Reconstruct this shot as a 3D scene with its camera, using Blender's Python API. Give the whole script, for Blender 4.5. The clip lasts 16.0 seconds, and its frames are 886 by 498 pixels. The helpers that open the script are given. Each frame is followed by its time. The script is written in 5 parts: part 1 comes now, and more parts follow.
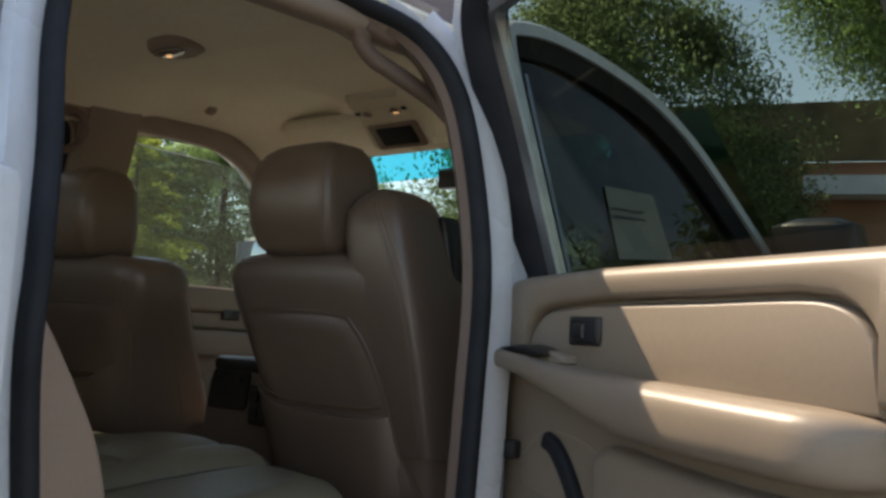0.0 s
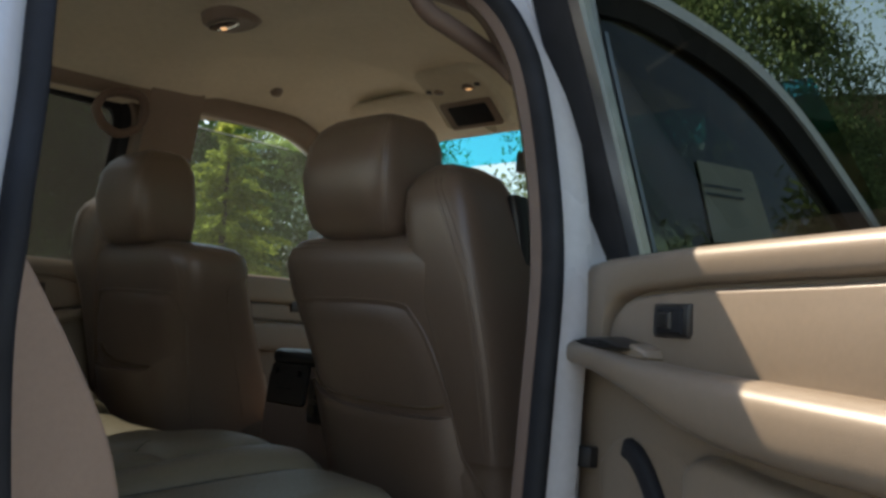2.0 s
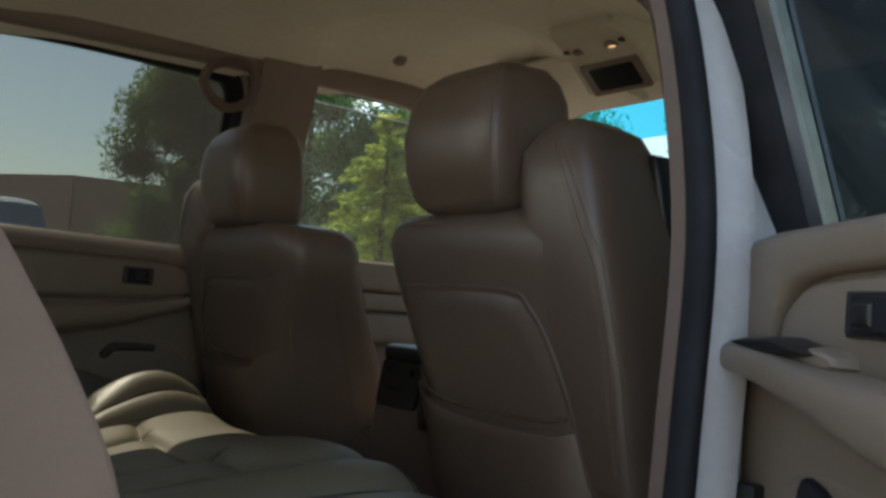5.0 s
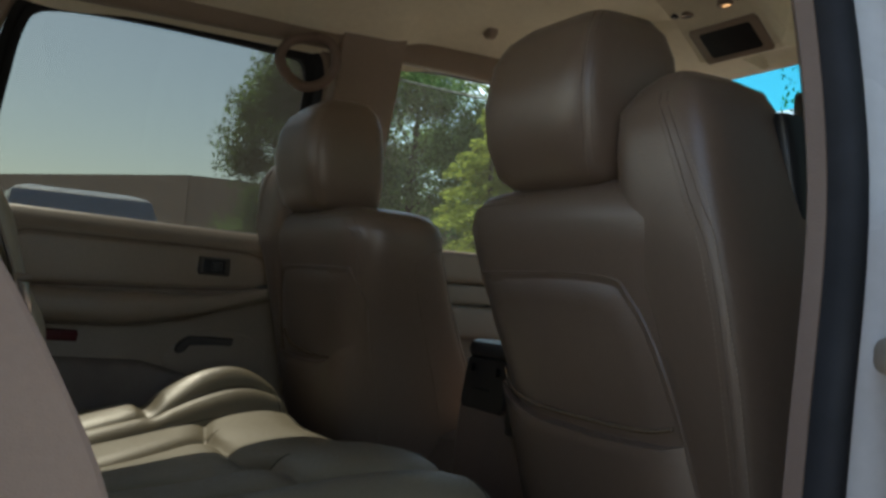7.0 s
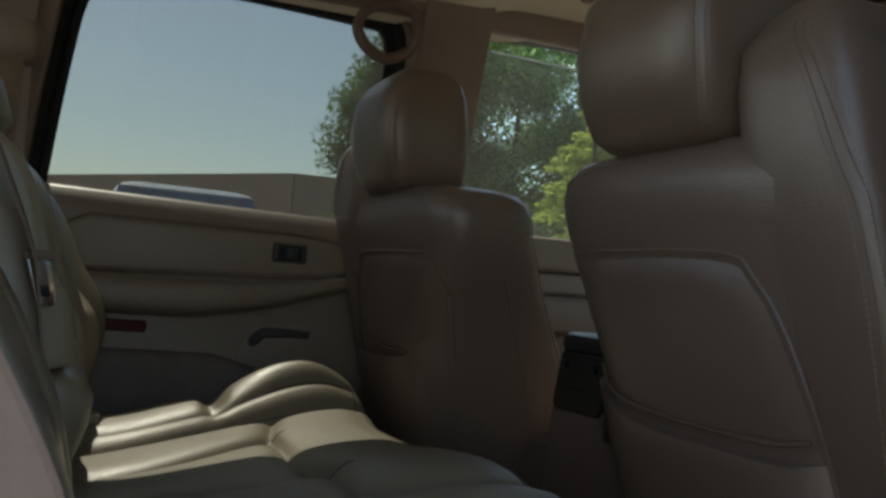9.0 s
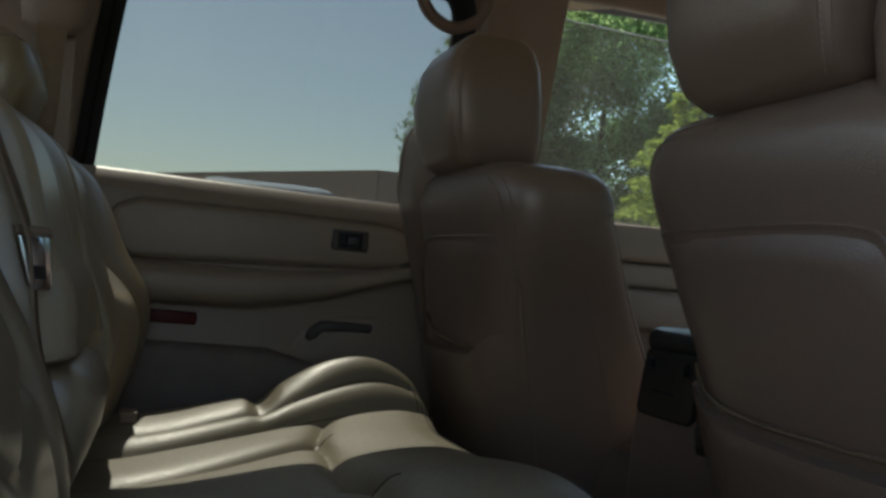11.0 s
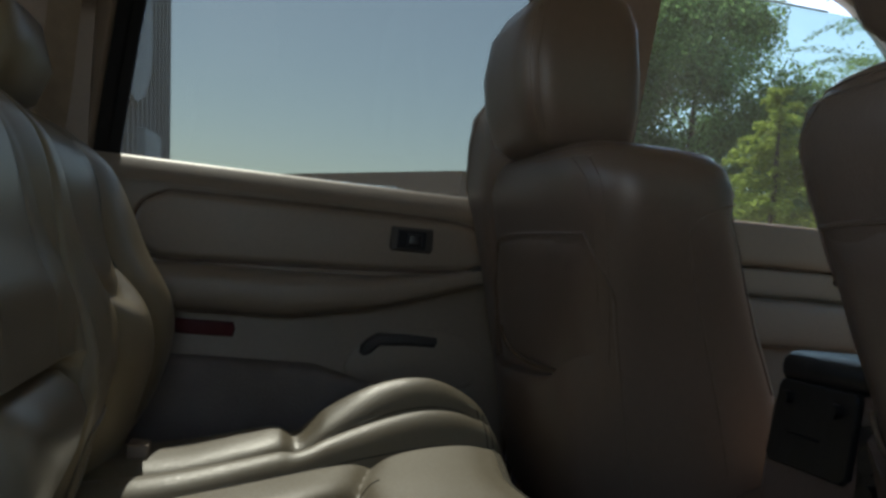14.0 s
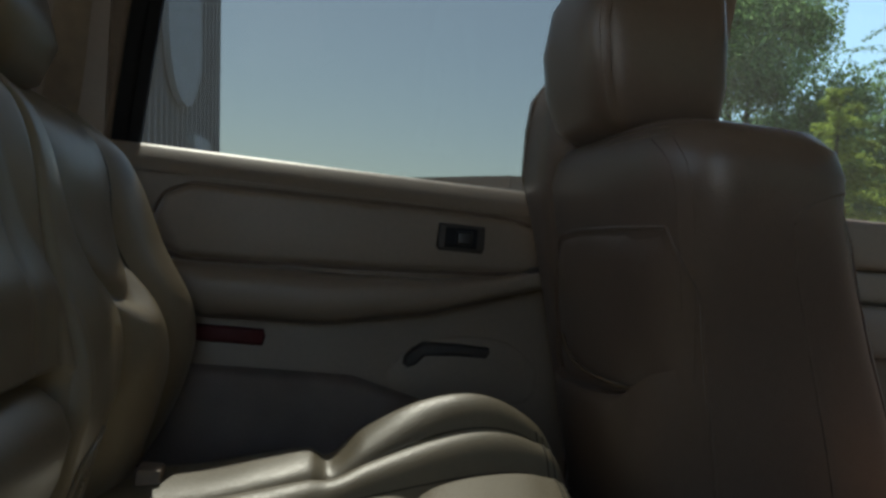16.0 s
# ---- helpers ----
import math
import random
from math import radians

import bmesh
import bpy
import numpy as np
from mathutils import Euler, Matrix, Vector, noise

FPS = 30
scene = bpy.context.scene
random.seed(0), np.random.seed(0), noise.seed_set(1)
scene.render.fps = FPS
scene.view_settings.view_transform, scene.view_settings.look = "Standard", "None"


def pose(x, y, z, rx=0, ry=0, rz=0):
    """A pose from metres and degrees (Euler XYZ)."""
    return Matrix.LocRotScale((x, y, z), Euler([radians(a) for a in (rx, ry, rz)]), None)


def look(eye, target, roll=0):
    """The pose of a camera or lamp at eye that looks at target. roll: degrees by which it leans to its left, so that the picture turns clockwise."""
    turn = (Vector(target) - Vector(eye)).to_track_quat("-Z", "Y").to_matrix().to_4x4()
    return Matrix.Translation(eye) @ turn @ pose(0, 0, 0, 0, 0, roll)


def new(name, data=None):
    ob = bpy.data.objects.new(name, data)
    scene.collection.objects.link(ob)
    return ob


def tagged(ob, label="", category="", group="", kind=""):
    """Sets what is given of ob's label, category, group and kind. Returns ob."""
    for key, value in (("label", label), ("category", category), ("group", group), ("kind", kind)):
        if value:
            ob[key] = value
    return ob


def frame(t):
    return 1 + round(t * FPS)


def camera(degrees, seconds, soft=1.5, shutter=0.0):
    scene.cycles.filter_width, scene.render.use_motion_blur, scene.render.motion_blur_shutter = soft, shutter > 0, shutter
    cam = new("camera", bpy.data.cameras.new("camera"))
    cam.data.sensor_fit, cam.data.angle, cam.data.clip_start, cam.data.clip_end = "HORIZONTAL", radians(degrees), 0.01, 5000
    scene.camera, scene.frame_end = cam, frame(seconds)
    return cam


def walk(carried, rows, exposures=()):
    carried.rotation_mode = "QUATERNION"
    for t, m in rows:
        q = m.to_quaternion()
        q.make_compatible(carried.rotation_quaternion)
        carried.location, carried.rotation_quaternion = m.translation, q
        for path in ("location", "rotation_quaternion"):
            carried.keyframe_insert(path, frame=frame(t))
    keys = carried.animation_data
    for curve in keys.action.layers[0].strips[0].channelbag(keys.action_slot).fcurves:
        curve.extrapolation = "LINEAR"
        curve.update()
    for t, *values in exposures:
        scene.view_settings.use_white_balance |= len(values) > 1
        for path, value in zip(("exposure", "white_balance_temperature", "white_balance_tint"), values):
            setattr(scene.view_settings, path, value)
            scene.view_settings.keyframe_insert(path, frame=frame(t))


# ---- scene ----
cam = camera(47.9, 16.0, 3.0)
PATH = [
    (0, (1.805, -1.199, 1.192), (0.479, 0.288, 1.369), 3.6),
    (0.5, (1.78, -1.163, 1.196), (0.42, 0.294, 1.366), 3.7),
    (1, (1.752, -1.124, 1.191), (0.363, 0.305, 1.361), 3.8),
    (1.5, (1.729, -1.084, 1.189), (0.307, 0.313, 1.352), 3.9),
    (2, (1.706, -1.036, 1.185), (0.25, 0.327, 1.345), 4.0),
    (2.5, (1.686, -0.985, 1.185), (0.196, 0.34, 1.34), 4.2),
    (3, (1.663, -0.941, 1.187), (0.139, 0.345, 1.335), 4.3),
    (3.5, (1.634, -0.902, 1.188), (0.075, 0.343, 1.331), 4.4),
    (4, (1.6, -0.866, 1.188), (0.008, 0.337, 1.327), 4.5),
    (6.5, (1.41, -0.682, 1.187), (-0.338, 0.285, 1.291), 4.8),
    (7, (1.38, -0.657, 1.182), (-0.39, 0.269, 1.283), 4.8),
    (7.5, (1.343, -0.631, 1.18), (-0.447, 0.255, 1.275), 4.8),
    (8, (1.307, -0.602, 1.176), (-0.508, 0.235, 1.266), 4.7),
    (8.5, (1.267, -0.576, 1.172), (-0.57, 0.211, 1.258), 4.9),
    (9, (1.223, -0.55, 1.169), (-0.633, 0.191, 1.247), 4.9),
    (11.5, (1.036, -0.446, 1.158), (-0.887, 0.099, 1.21), 5.2),
    (12, (0.997, -0.428, 1.161), (-0.937, 0.08, 1.209), 5.2),
    (12.5, (0.956, -0.412, 1.161), (-0.986, 0.063, 1.211), 5.2),
    (13, (0.914, -0.395, 1.167), (-1.034, 0.055, 1.209), 5.2),
    (13.5, (0.862, -0.386, 1.164), (-1.088, 0.058, 1.212), 5.2),
    (14, (0.81, -0.371, 1.167), (-1.145, 0.048, 1.211), 5.3),
    (14.5, (0.765, -0.365, 1.167), (-1.194, 0.04, 1.212), 5.4),
    (15, (0.723, -0.352, 1.169), (-1.242, 0.019, 1.209), 5.4),
    (15.5, (0.678, -0.343, 1.165), (-1.292, -0.001, 1.207), 5.3),
    (16, (0.643, -0.342, 1.161), (-1.33, -0.018, 1.207), 5.4),
]
walk(cam, [(t, look(eye, target, roll)) for t, eye, target, roll in PATH], [(0, 0.84, 7700, 12), (4, 0.97, 7550, 12), (7, 1.0, 7330, 11), (11.5, 0.98, 6850, 11), (16, 0.84, 6650, 11)])

# ---- light ----
SUN_ELEVATION, SUN_TURN = 48.8, 4.0        # the sun stands over the car's left side, a little behind
world = bpy.data.worlds.new("world")
scene.world = world
world.use_nodes = True
wn = world.node_tree.nodes
sky = wn.new("ShaderNodeTexSky")
sky.sky_type, sky.sun_disc = "NISHITA", False
sky.sun_elevation, sky.sun_rotation = radians(SUN_ELEVATION), radians(270 - SUN_TURN)
sky.air_density, sky.dust_density, sky.ozone_density = 1.0, 0.8, 1.5
wn["Background"].inputs[1].default_value = 0.22
world.node_tree.links.new(sky.outputs[0], wn["Background"].inputs[0])
sun = new("sun", bpy.data.lights.new("sun", "SUN"))
sun.data.energy, sun.data.angle, sun.data.color = 4.6, radians(0.53), (1.0, 0.93, 0.82)
sun.matrix_world = look((-20 * math.cos(radians(SUN_ELEVATION)) * math.cos(radians(SUN_TURN)), -20 * math.cos(radians(SUN_ELEVATION)) * math.sin(radians(SUN_TURN)), 20 * math.sin(radians(SUN_ELEVATION))), (0, 0, 0))


# ---- materials ----
def material(name, colour, rough=0.5, vary=0.12, scale=8.0, bump=0.0, bump_scale=300.0, metal=0.0, spec=0.5, fine=0.08,
             pebble=False, second=None, coat=0.0, wave=0.25, mottle=0.0, uneven=0.09):
    """A surface with stains at one scale, grain at a finer one, and relief."""
    m = bpy.data.materials.new(name)
    m.use_nodes = True
    nt, L = m.node_tree, m.node_tree.links
    b = nt.nodes["Principled BSDF"]
    co = nt.nodes.new("ShaderNodeTexCoord")
    n1, n2 = nt.nodes.new("ShaderNodeTexNoise"), nt.nodes.new("ShaderNodeTexNoise")
    n1.inputs["Scale"].default_value, n1.inputs["Detail"].default_value = scale, 5
    n2.inputs["Scale"].default_value, n2.inputs["Detail"].default_value = scale * 22, 3
    for n in (n1, n2):
        L.new(co.outputs["Object"], n.inputs["Vector"])
    ramp = nt.nodes.new("ShaderNodeMapRange")
    ramp.inputs[1].default_value, ramp.inputs[2].default_value = 0.3, 0.7
    L.new(n1.outputs[0], ramp.inputs[0])
    mix = nt.nodes.new("ShaderNodeMix")
    mix.data_type = "RGBA"
    c2 = second or tuple(c * (1 - 2 * vary) for c in colour)
    mix.inputs[6].default_value, mix.inputs[7].default_value = (*colour, 1), (*c2, 1)
    L.new(ramp.outputs[0], mix.inputs[0])
    hsv = nt.nodes.new("ShaderNodeHueSaturation")
    val = nt.nodes.new("ShaderNodeMapRange")
    val.inputs[3].default_value, val.inputs[4].default_value = 1 - fine, 1 + fine
    L.new(n2.outputs[0], val.inputs[0])
    L.new(val.outputs[0], hsv.inputs["Value"])
    L.new(mix.outputs[2], hsv.inputs["Color"])
    L.new(hsv.outputs[0], b.inputs["Base Color"])
    rr = nt.nodes.new("ShaderNodeMapRange")
    rr.inputs[3].default_value, rr.inputs[4].default_value = max(0.02, rough - uneven), min(1, rough + uneven)
    L.new(n1.outputs[0], rr.inputs[0])
    if mottle:
        n3, ms, sm = nt.nodes.new("ShaderNodeTexNoise"), nt.nodes.new("ShaderNodeMapRange"), nt.nodes.new("ShaderNodeMath")
        n3.inputs["Scale"].default_value, n3.inputs["Detail"].default_value = 260, 5
        L.new(co.outputs["Object"], n3.inputs["Vector"])
        ms.inputs[1].default_value, ms.inputs[2].default_value = 0.35, 0.65
        ms.inputs[3].default_value, ms.inputs[4].default_value = -mottle, mottle
        L.new(n3.outputs[0], ms.inputs[0])
        L.new(rr.outputs[0], sm.inputs[0])
        L.new(ms.outputs[0], sm.inputs[1])
        L.new(sm.outputs[0], b.inputs["Roughness"])
    else:
        L.new(rr.outputs[0], b.inputs["Roughness"])
    b.inputs["Metallic"].default_value = metal
    b.inputs["Specular IOR Level"].default_value = spec
    b.inputs["Coat Weight"].default_value = coat
    if bump:
        tex = nt.nodes.new("ShaderNodeTexVoronoi" if pebble else "ShaderNodeTexNoise")
        tex.inputs["Scale"].default_value = bump_scale
        L.new(co.outputs["Object"], tex.inputs["Vector"])
        bp = nt.nodes.new("ShaderNodeBump")
        bp.inputs["Strength"].default_value, bp.inputs["Distance"].default_value = bump, 0.0012
        L.new(tex.outputs[0], bp.inputs["Height"])
        soft = nt.nodes.new("ShaderNodeTexNoise")
        soft.inputs["Scale"].default_value, soft.inputs["Detail"].default_value = 14, 3
        L.new(co.outputs["Object"], soft.inputs["Vector"])
        b2 = nt.nodes.new("ShaderNodeBump")
        b2.inputs["Strength"].default_value, b2.inputs["Distance"].default_value = wave, 0.006
        L.new(soft.outputs[0], b2.inputs["Height"])
        L.new(bp.outputs[0], b2.inputs["Normal"])
        L.new(b2.outputs[0], b.inputs["Normal"])
    return m


def glass(name, tint, rough=0.0, gloss=0.05, haze=0.0):
    """Thin glass: clear with a tint, a mirror at its surface by its own gloss, and a pale mix that paints a veil."""
    m = bpy.data.materials.new(name)
    m.use_nodes = True
    nt, L = m.node_tree, m.node_tree.links
    nt.nodes.remove(nt.nodes["Principled BSDF"])
    out = nt.nodes["Material Output"]
    tr, gl, mix, lw, pw, ad = (nt.nodes.new("ShaderNode" + k) for k in ("BsdfTransparent", "BsdfGlossy", "MixShader", "LayerWeight", "Math", "MapRange"))
    tr.inputs[0].default_value = (*tint, 1)
    gl.inputs["Roughness"].default_value = rough
    pw.operation, pw.inputs[1].default_value = "POWER", 4.0
    lw.inputs[0].default_value = 0.5
    ad.inputs[3].default_value, ad.inputs[4].default_value = gloss, 0.8
    L.new(lw.outputs["Facing"], pw.inputs[0])
    L.new(pw.outputs[0], ad.inputs[0])
    L.new(ad.outputs[0], mix.inputs[0])
    L.new(tr.outputs[0], mix.inputs[1])
    L.new(gl.outputs[0], mix.inputs[2])
    # pale translucent mix put in to lift the dark behind the pane, like a veil
    if haze:
        film, veil = nt.nodes.new("ShaderNodeBsdfTranslucent"), nt.nodes.new("ShaderNodeMixShader")
        film.inputs[0].default_value = (0.8, 0.8, 0.74, 1)
        veil.inputs[0].default_value = haze
        L.new(mix.outputs[0], veil.inputs[1])
        L.new(film.outputs[0], veil.inputs[2])
        L.new(veil.outputs[0], out.inputs[0])
    else:
        L.new(mix.outputs[0], out.inputs[0])
    return m


LEATHER = material("tan_leather", (0.192, 0.160, 0.106), 0.46, 0.05, 5, 0.2, 480, spec=0.55, pebble=True, wave=0.02, mottle=0.08, uneven=0.05)
# the cushion's leather, smoother; its paler base stands in for bounced light
LEATHER_BACK = material("smooth_brightened_leather", (0.265, 0.212, 0.138), 0.31, 0.06, 5, 0.10, 520, spec=0.8, pebble=True, wave=0.0, uneven=0.03)
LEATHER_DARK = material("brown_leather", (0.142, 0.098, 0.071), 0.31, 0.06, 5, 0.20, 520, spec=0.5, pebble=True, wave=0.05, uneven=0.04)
TRIM = material("brown_trim_plastic", (0.15, 0.104, 0.082), 0.5, 0.06, 6, 0.3, 600, spec=0.4, pebble=True)
VINYL = material("tan_vinyl", (0.228, 0.176, 0.128), 0.40, 0.05, 6, 0.12, 700, spec=0.45, pebble=True, wave=0.03, uneven=0.04)
PLASTIC = material("tan_plastic", (0.25, 0.192, 0.148), 0.5, 0.06, 6, 0.3, 600, spec=0.4, pebble=True)
STITCH = material("dark_seam", (0.15, 0.105, 0.075), 0.7, 0.1, 30)
# paler copy of the black plastic: the far door's weak contrast put into colour
HANDLE = material("paled_black_plastic", (0.062, 0.054, 0.048), 0.55, 0.1, 20, 0.2, 400, spec=0.35)
SEAM_LINE = material("olive_seam", (0.045, 0.037, 0.022), 0.7, 0.1, 40)
THREAD = material("tan_thread", (0.27, 0.20, 0.145), 0.7, 0.1, 60)
HEADLINER = material("headliner_cloth", (0.72, 0.665, 0.52), 0.95, 0.05, 3, 0.5, 700, spec=0.1)
CARPET = material("tan_carpet", (0.16, 0.115, 0.075), 1.0, 0.2, 12, 1.0, 350, spec=0.1)
POCKET_CLOTH = material("grey_brown_carpet", (0.21, 0.175, 0.15), 1.0, 0.12, 12, 1.0, 350, spec=0.1)
RUBBER = material("black_rubber", (0.016, 0.017, 0.02), 0.7, 0.15, 20, 0.2, 200, spec=0.25)
BLACK = material("black_plastic", (0.012, 0.012, 0.013), 0.38, 0.15, 20, 0.15, 400)
WHITE_PAINT = material("white_paint", (0.55, 0.56, 0.585), 0.28, 0.05, 4, coat=0.4)
GREY_METAL = material("grey_metal", (0.35, 0.36, 0.37), 0.35, 0.1, 20, metal=1.0)
CHROME = material("chrome", (0.75, 0.75, 0.76), 0.12, 0.03, 20, metal=1.0)
RED_LENS = material("red_reflector", (0.10, 0.012, 0.013), 0.55, 0.1, 40, spec=0.3)
PANEL = material("pinkish_tan_vinyl", (0.33, 0.228, 0.17), 0.55, 0.06, 6, 0.25, 500, spec=0.35, pebble=True)
BELT = material("tan_webbing", (0.24, 0.18, 0.125), 0.85, 0.1, 40, 0.8, 900, spec=0.2)
MIRROR_GLASS = material("mirror_glass", (0.5, 0.51, 0.52), 0.03, 0.01, 5, metal=1.0)
CLEAR = glass("clear_glass", (0.325, 0.41, 0.39), gloss=0.015, haze=0.012)
REAR_TINT = glass("sun_cut_tint", (0.235, 0.256, 0.250), gloss=0.01, haze=0.010)
REAR_PANE = glass("green_glass", (0.37, 0.40, 0.385), gloss=0.01)
TINTED = glass("tinted_glass", (0.24, 0.265, 0.225), gloss=0.015)
TINTED_FRONT = glass("dark_tinted_glass", (0.20, 0.22, 0.165), gloss=0.02)
EDGE = material("ground_glass_edge", (0.45, 0.55, 0.5), 0.3, 0.05, 20)
SCREEN = glass("windscreen_glass", (0.46, 0.52, 0.50))
SHADE_BAND = glass("blue_shade_band", (0.03, 0.34, 0.40))
# for ground out of view; its pale tone is picked to bounce fill inside
CONCRETE = material("concrete", (0.26, 0.24, 0.205), 0.95, 0.1, 0.6, 0.8, 60)
BARK = material("bark", (0.09, 0.065, 0.045), 0.95, 0.3, 6, 1.0, 30)


def leaf_material(name, colour):
    m = material(name, colour, 0.6, 0.25, 0.8, spec=0.25, fine=0.25)
    nt = m.node_tree
    b, info = nt.nodes["Principled BSDF"], nt.nodes.new("ShaderNodeNewGeometry")
    hue = [n for n in nt.nodes if n.type == "HUE_SAT"][0]
    rnd = nt.nodes.new("ShaderNodeMapRange")
    rnd.inputs[3].default_value, rnd.inputs[4].default_value = 0.55, 1.5
    nt.links.new(info.outputs["Random Per Island"], rnd.inputs[0])
    nt.links.new(rnd.outputs[0], hue.inputs["Value"])
    tl, ad = nt.nodes.new("ShaderNodeBsdfTranslucent"), nt.nodes.new("ShaderNodeMixShader")
    ad.inputs[0].default_value = 0.72
    nt.links.new(hue.outputs[0], tl.inputs[0])
    nt.links.new(b.outputs[0], ad.inputs[1])
    nt.links.new(tl.outputs[0], ad.inputs[2])
    nt.links.new(ad.outputs[0], nt.nodes["Material Output"].inputs[0])
    return m


LEAF = leaf_material("green_leaves", (0.245, 0.37, 0.14))
# darker copy of the green: the backlit crowns' shade is put into the colour
LEAF_BACKLIT = leaf_material("backlit_green_leaves", (0.21, 0.285, 0.13))
LEAF_YELLOW = leaf_material("yellow_green_leaves", (0.43, 0.50, 0.11))


# ---- building helpers ----
def thing(name, label, category, group="", kind="", at=(0, 0, 0)):
    ob = new(name)
    ob.empty_display_size = 0.1
    ob.location = at
    return tagged(ob, label, category, group, kind)


def part(name, bm, mat, parent=None, label="", smooth=True, bevel=0.0):
    me = bpy.data.meshes.new(name)
    bmesh.ops.recalc_face_normals(bm, faces=bm.faces)
    bm.to_mesh(me)
    bm.free()
    me.materials.append(mat)
    ob = new(name, me)
    if smooth:
        for p in me.polygons:
            p.use_smooth = True
        me.set_sharp_from_angle(angle=radians(42))
    if parent:
        ob.parent = parent
        if not parent.parent:
            ob.location = -parent.location if parent.type == "EMPTY" else Vector((0, 0, 0))
    if bevel:
        md = ob.modifiers.new("bevel", "BEVEL")
        md.width, md.segments, md.limit_method, md.angle_limit = bevel, 2, "ANGLE", radians(40)
    if label:
        ob["label"] = label
    return ob


def loft(rings, cap=True, closed=True):
    """A skin over rings of equal numbers of points."""
    bm = bmesh.new()
    vs = [[bm.verts.new(p) for p in r] for r in rings]
    n = len(rings[0])
    for a, b in zip(vs, vs[1:]):
        for i in range(n if closed else n - 1):
            j = (i + 1) % n
            bm.faces.new((a[i], a[j], b[j], b[i]))
    if cap and closed:
        bm.faces.new(vs[0][::-1])
        bm.faces.new(vs[-1])
    return bm


def oval(cx, cy, w, d, n=28, power=3.5):
    """Points of a rounded rectangle round (cx, cy)."""
    out = []
    for i in range(n):
        a = 2 * math.pi * (i + 0.5) / n
        c, s = math.cos(a), math.sin(a)
        out.append((cx + w / 2 * math.copysign(abs(c) ** (2 / power), c), cy + d / 2 * math.copysign(abs(s) ** (2 / power), s)))
    return out


def pillow(rows, power=3.5, n=32):
    """A stuffed form out of level sections: rows of z, cx, cy, width, depth."""
    return loft([[(x, y, z) for x, y in oval(cx, cy, w, d, n, power)] for z, cx, cy, w, d in rows])


def block(x0, x1, y0, y1, z0, z1, r=0.0, seg=2):
    bm = bmesh.new()
    bmesh.ops.create_cube(bm, size=1)
    for v in bm.verts:
        v.co = Vector(((x0 + x1) / 2 + v.co.x * (x1 - x0), (y0 + y1) / 2 + v.co.y * (y1 - y0), (z0 + z1) / 2 + v.co.z * (z1 - z0)))
    if r:
        bmesh.ops.bevel(bm, geom=list(bm.edges), offset=r, segments=seg, affect="EDGES", profile=0.5)
    return bm


def smooth_path(pts, per=6):
    """A Catmull-Rom line through points."""
    p = [Vector(q) for q in pts]
    p = [p[0] * 2 - p[1]] + p + [p[-1] * 2 - p[-2]]
    out = []
    for a, b, c, d in zip(p, p[1:], p[2:], p[3:]):
        for i in range(per):
            t = i / per
            out.append(0.5 * (2 * b + (c - a) * t + (2 * a - 5 * b + 4 * c - d) * t * t + (3 * b - a - 3 * c + d) * t ** 3))
    return out + [p[-2]]


def sweep(path, profile, normal, cap=True, closed=False):
    """A profile of (u, w) drawn along a path: w along the normal, u square to path and normal."""
    n = Vector(normal).normalized()
    rings = []
    for i, p in enumerate(path):
        if closed:
            t = path[(i + 1) % len(path)] - path[i - 1]
        else:
            t = path[min(i + 1, len(path) - 1)] - path[max(i - 1, 0)]
        u = t.cross(n).normalized()
        w = u.cross(t).normalized()
        rings.append([p + u * a + w * b for a, b in profile])
    if closed:
        rings.append(rings[0])
    return loft(rings, cap and not closed)


def tube(path, r, n=8, normal=(0.31, 0.17, 0.93)):
    return sweep([Vector(p) for p in path], [(r * math.cos(2 * math.pi * i / n), r * math.sin(2 * math.pi * i / n)) for i in range(n)], normal)


def sheet(f, nu, nv, thick=None):
    """A surface f(u, v), u and v from 0 to 1; thick: the way to its other face."""
    bm = bmesh.new()
    layers = [[[bm.verts.new(Vector(f(i / nu, j / nv)) + Vector(o)) for j in range(nv + 1)] for i in range(nu + 1)] for o in ([(0, 0, 0)] + ([thick] if thick else []))]
    for g in layers:
        for i in range(nu):
            for j in range(nv):
                bm.faces.new((g[i][j], g[i + 1][j], g[i + 1][j + 1], g[i][j + 1]))
    if thick:
        rim = [(i, 0) for i in range(nu)] + [(nu, j) for j in range(nv)] + [(i, nv) for i in range(nu, 0, -1)] + [(0, j) for j in range(nv, 0, -1)]
        a, b = layers
        for (i, j), (k, l) in zip(rim, rim[1:] + rim[:1]):
            bm.faces.new((a[i][j], a[k][l], b[k][l], b[i][j]))
        bmesh.ops.recalc_face_normals(bm, faces=list(bm.faces))
    return bm


def face(points):
    """One flat pane of glass."""
    bm = bmesh.new()
    bm.faces.new([bm.verts.new(p) for p in points])
    return bm


def plate(outline, place, depth):
    """A flat outline of (a, b), placed by place(a, b, n), n from 0 to depth."""
    return loft([[place(a, b, 0) for a, b in outline], [place(a, b, depth) for a, b in outline]])


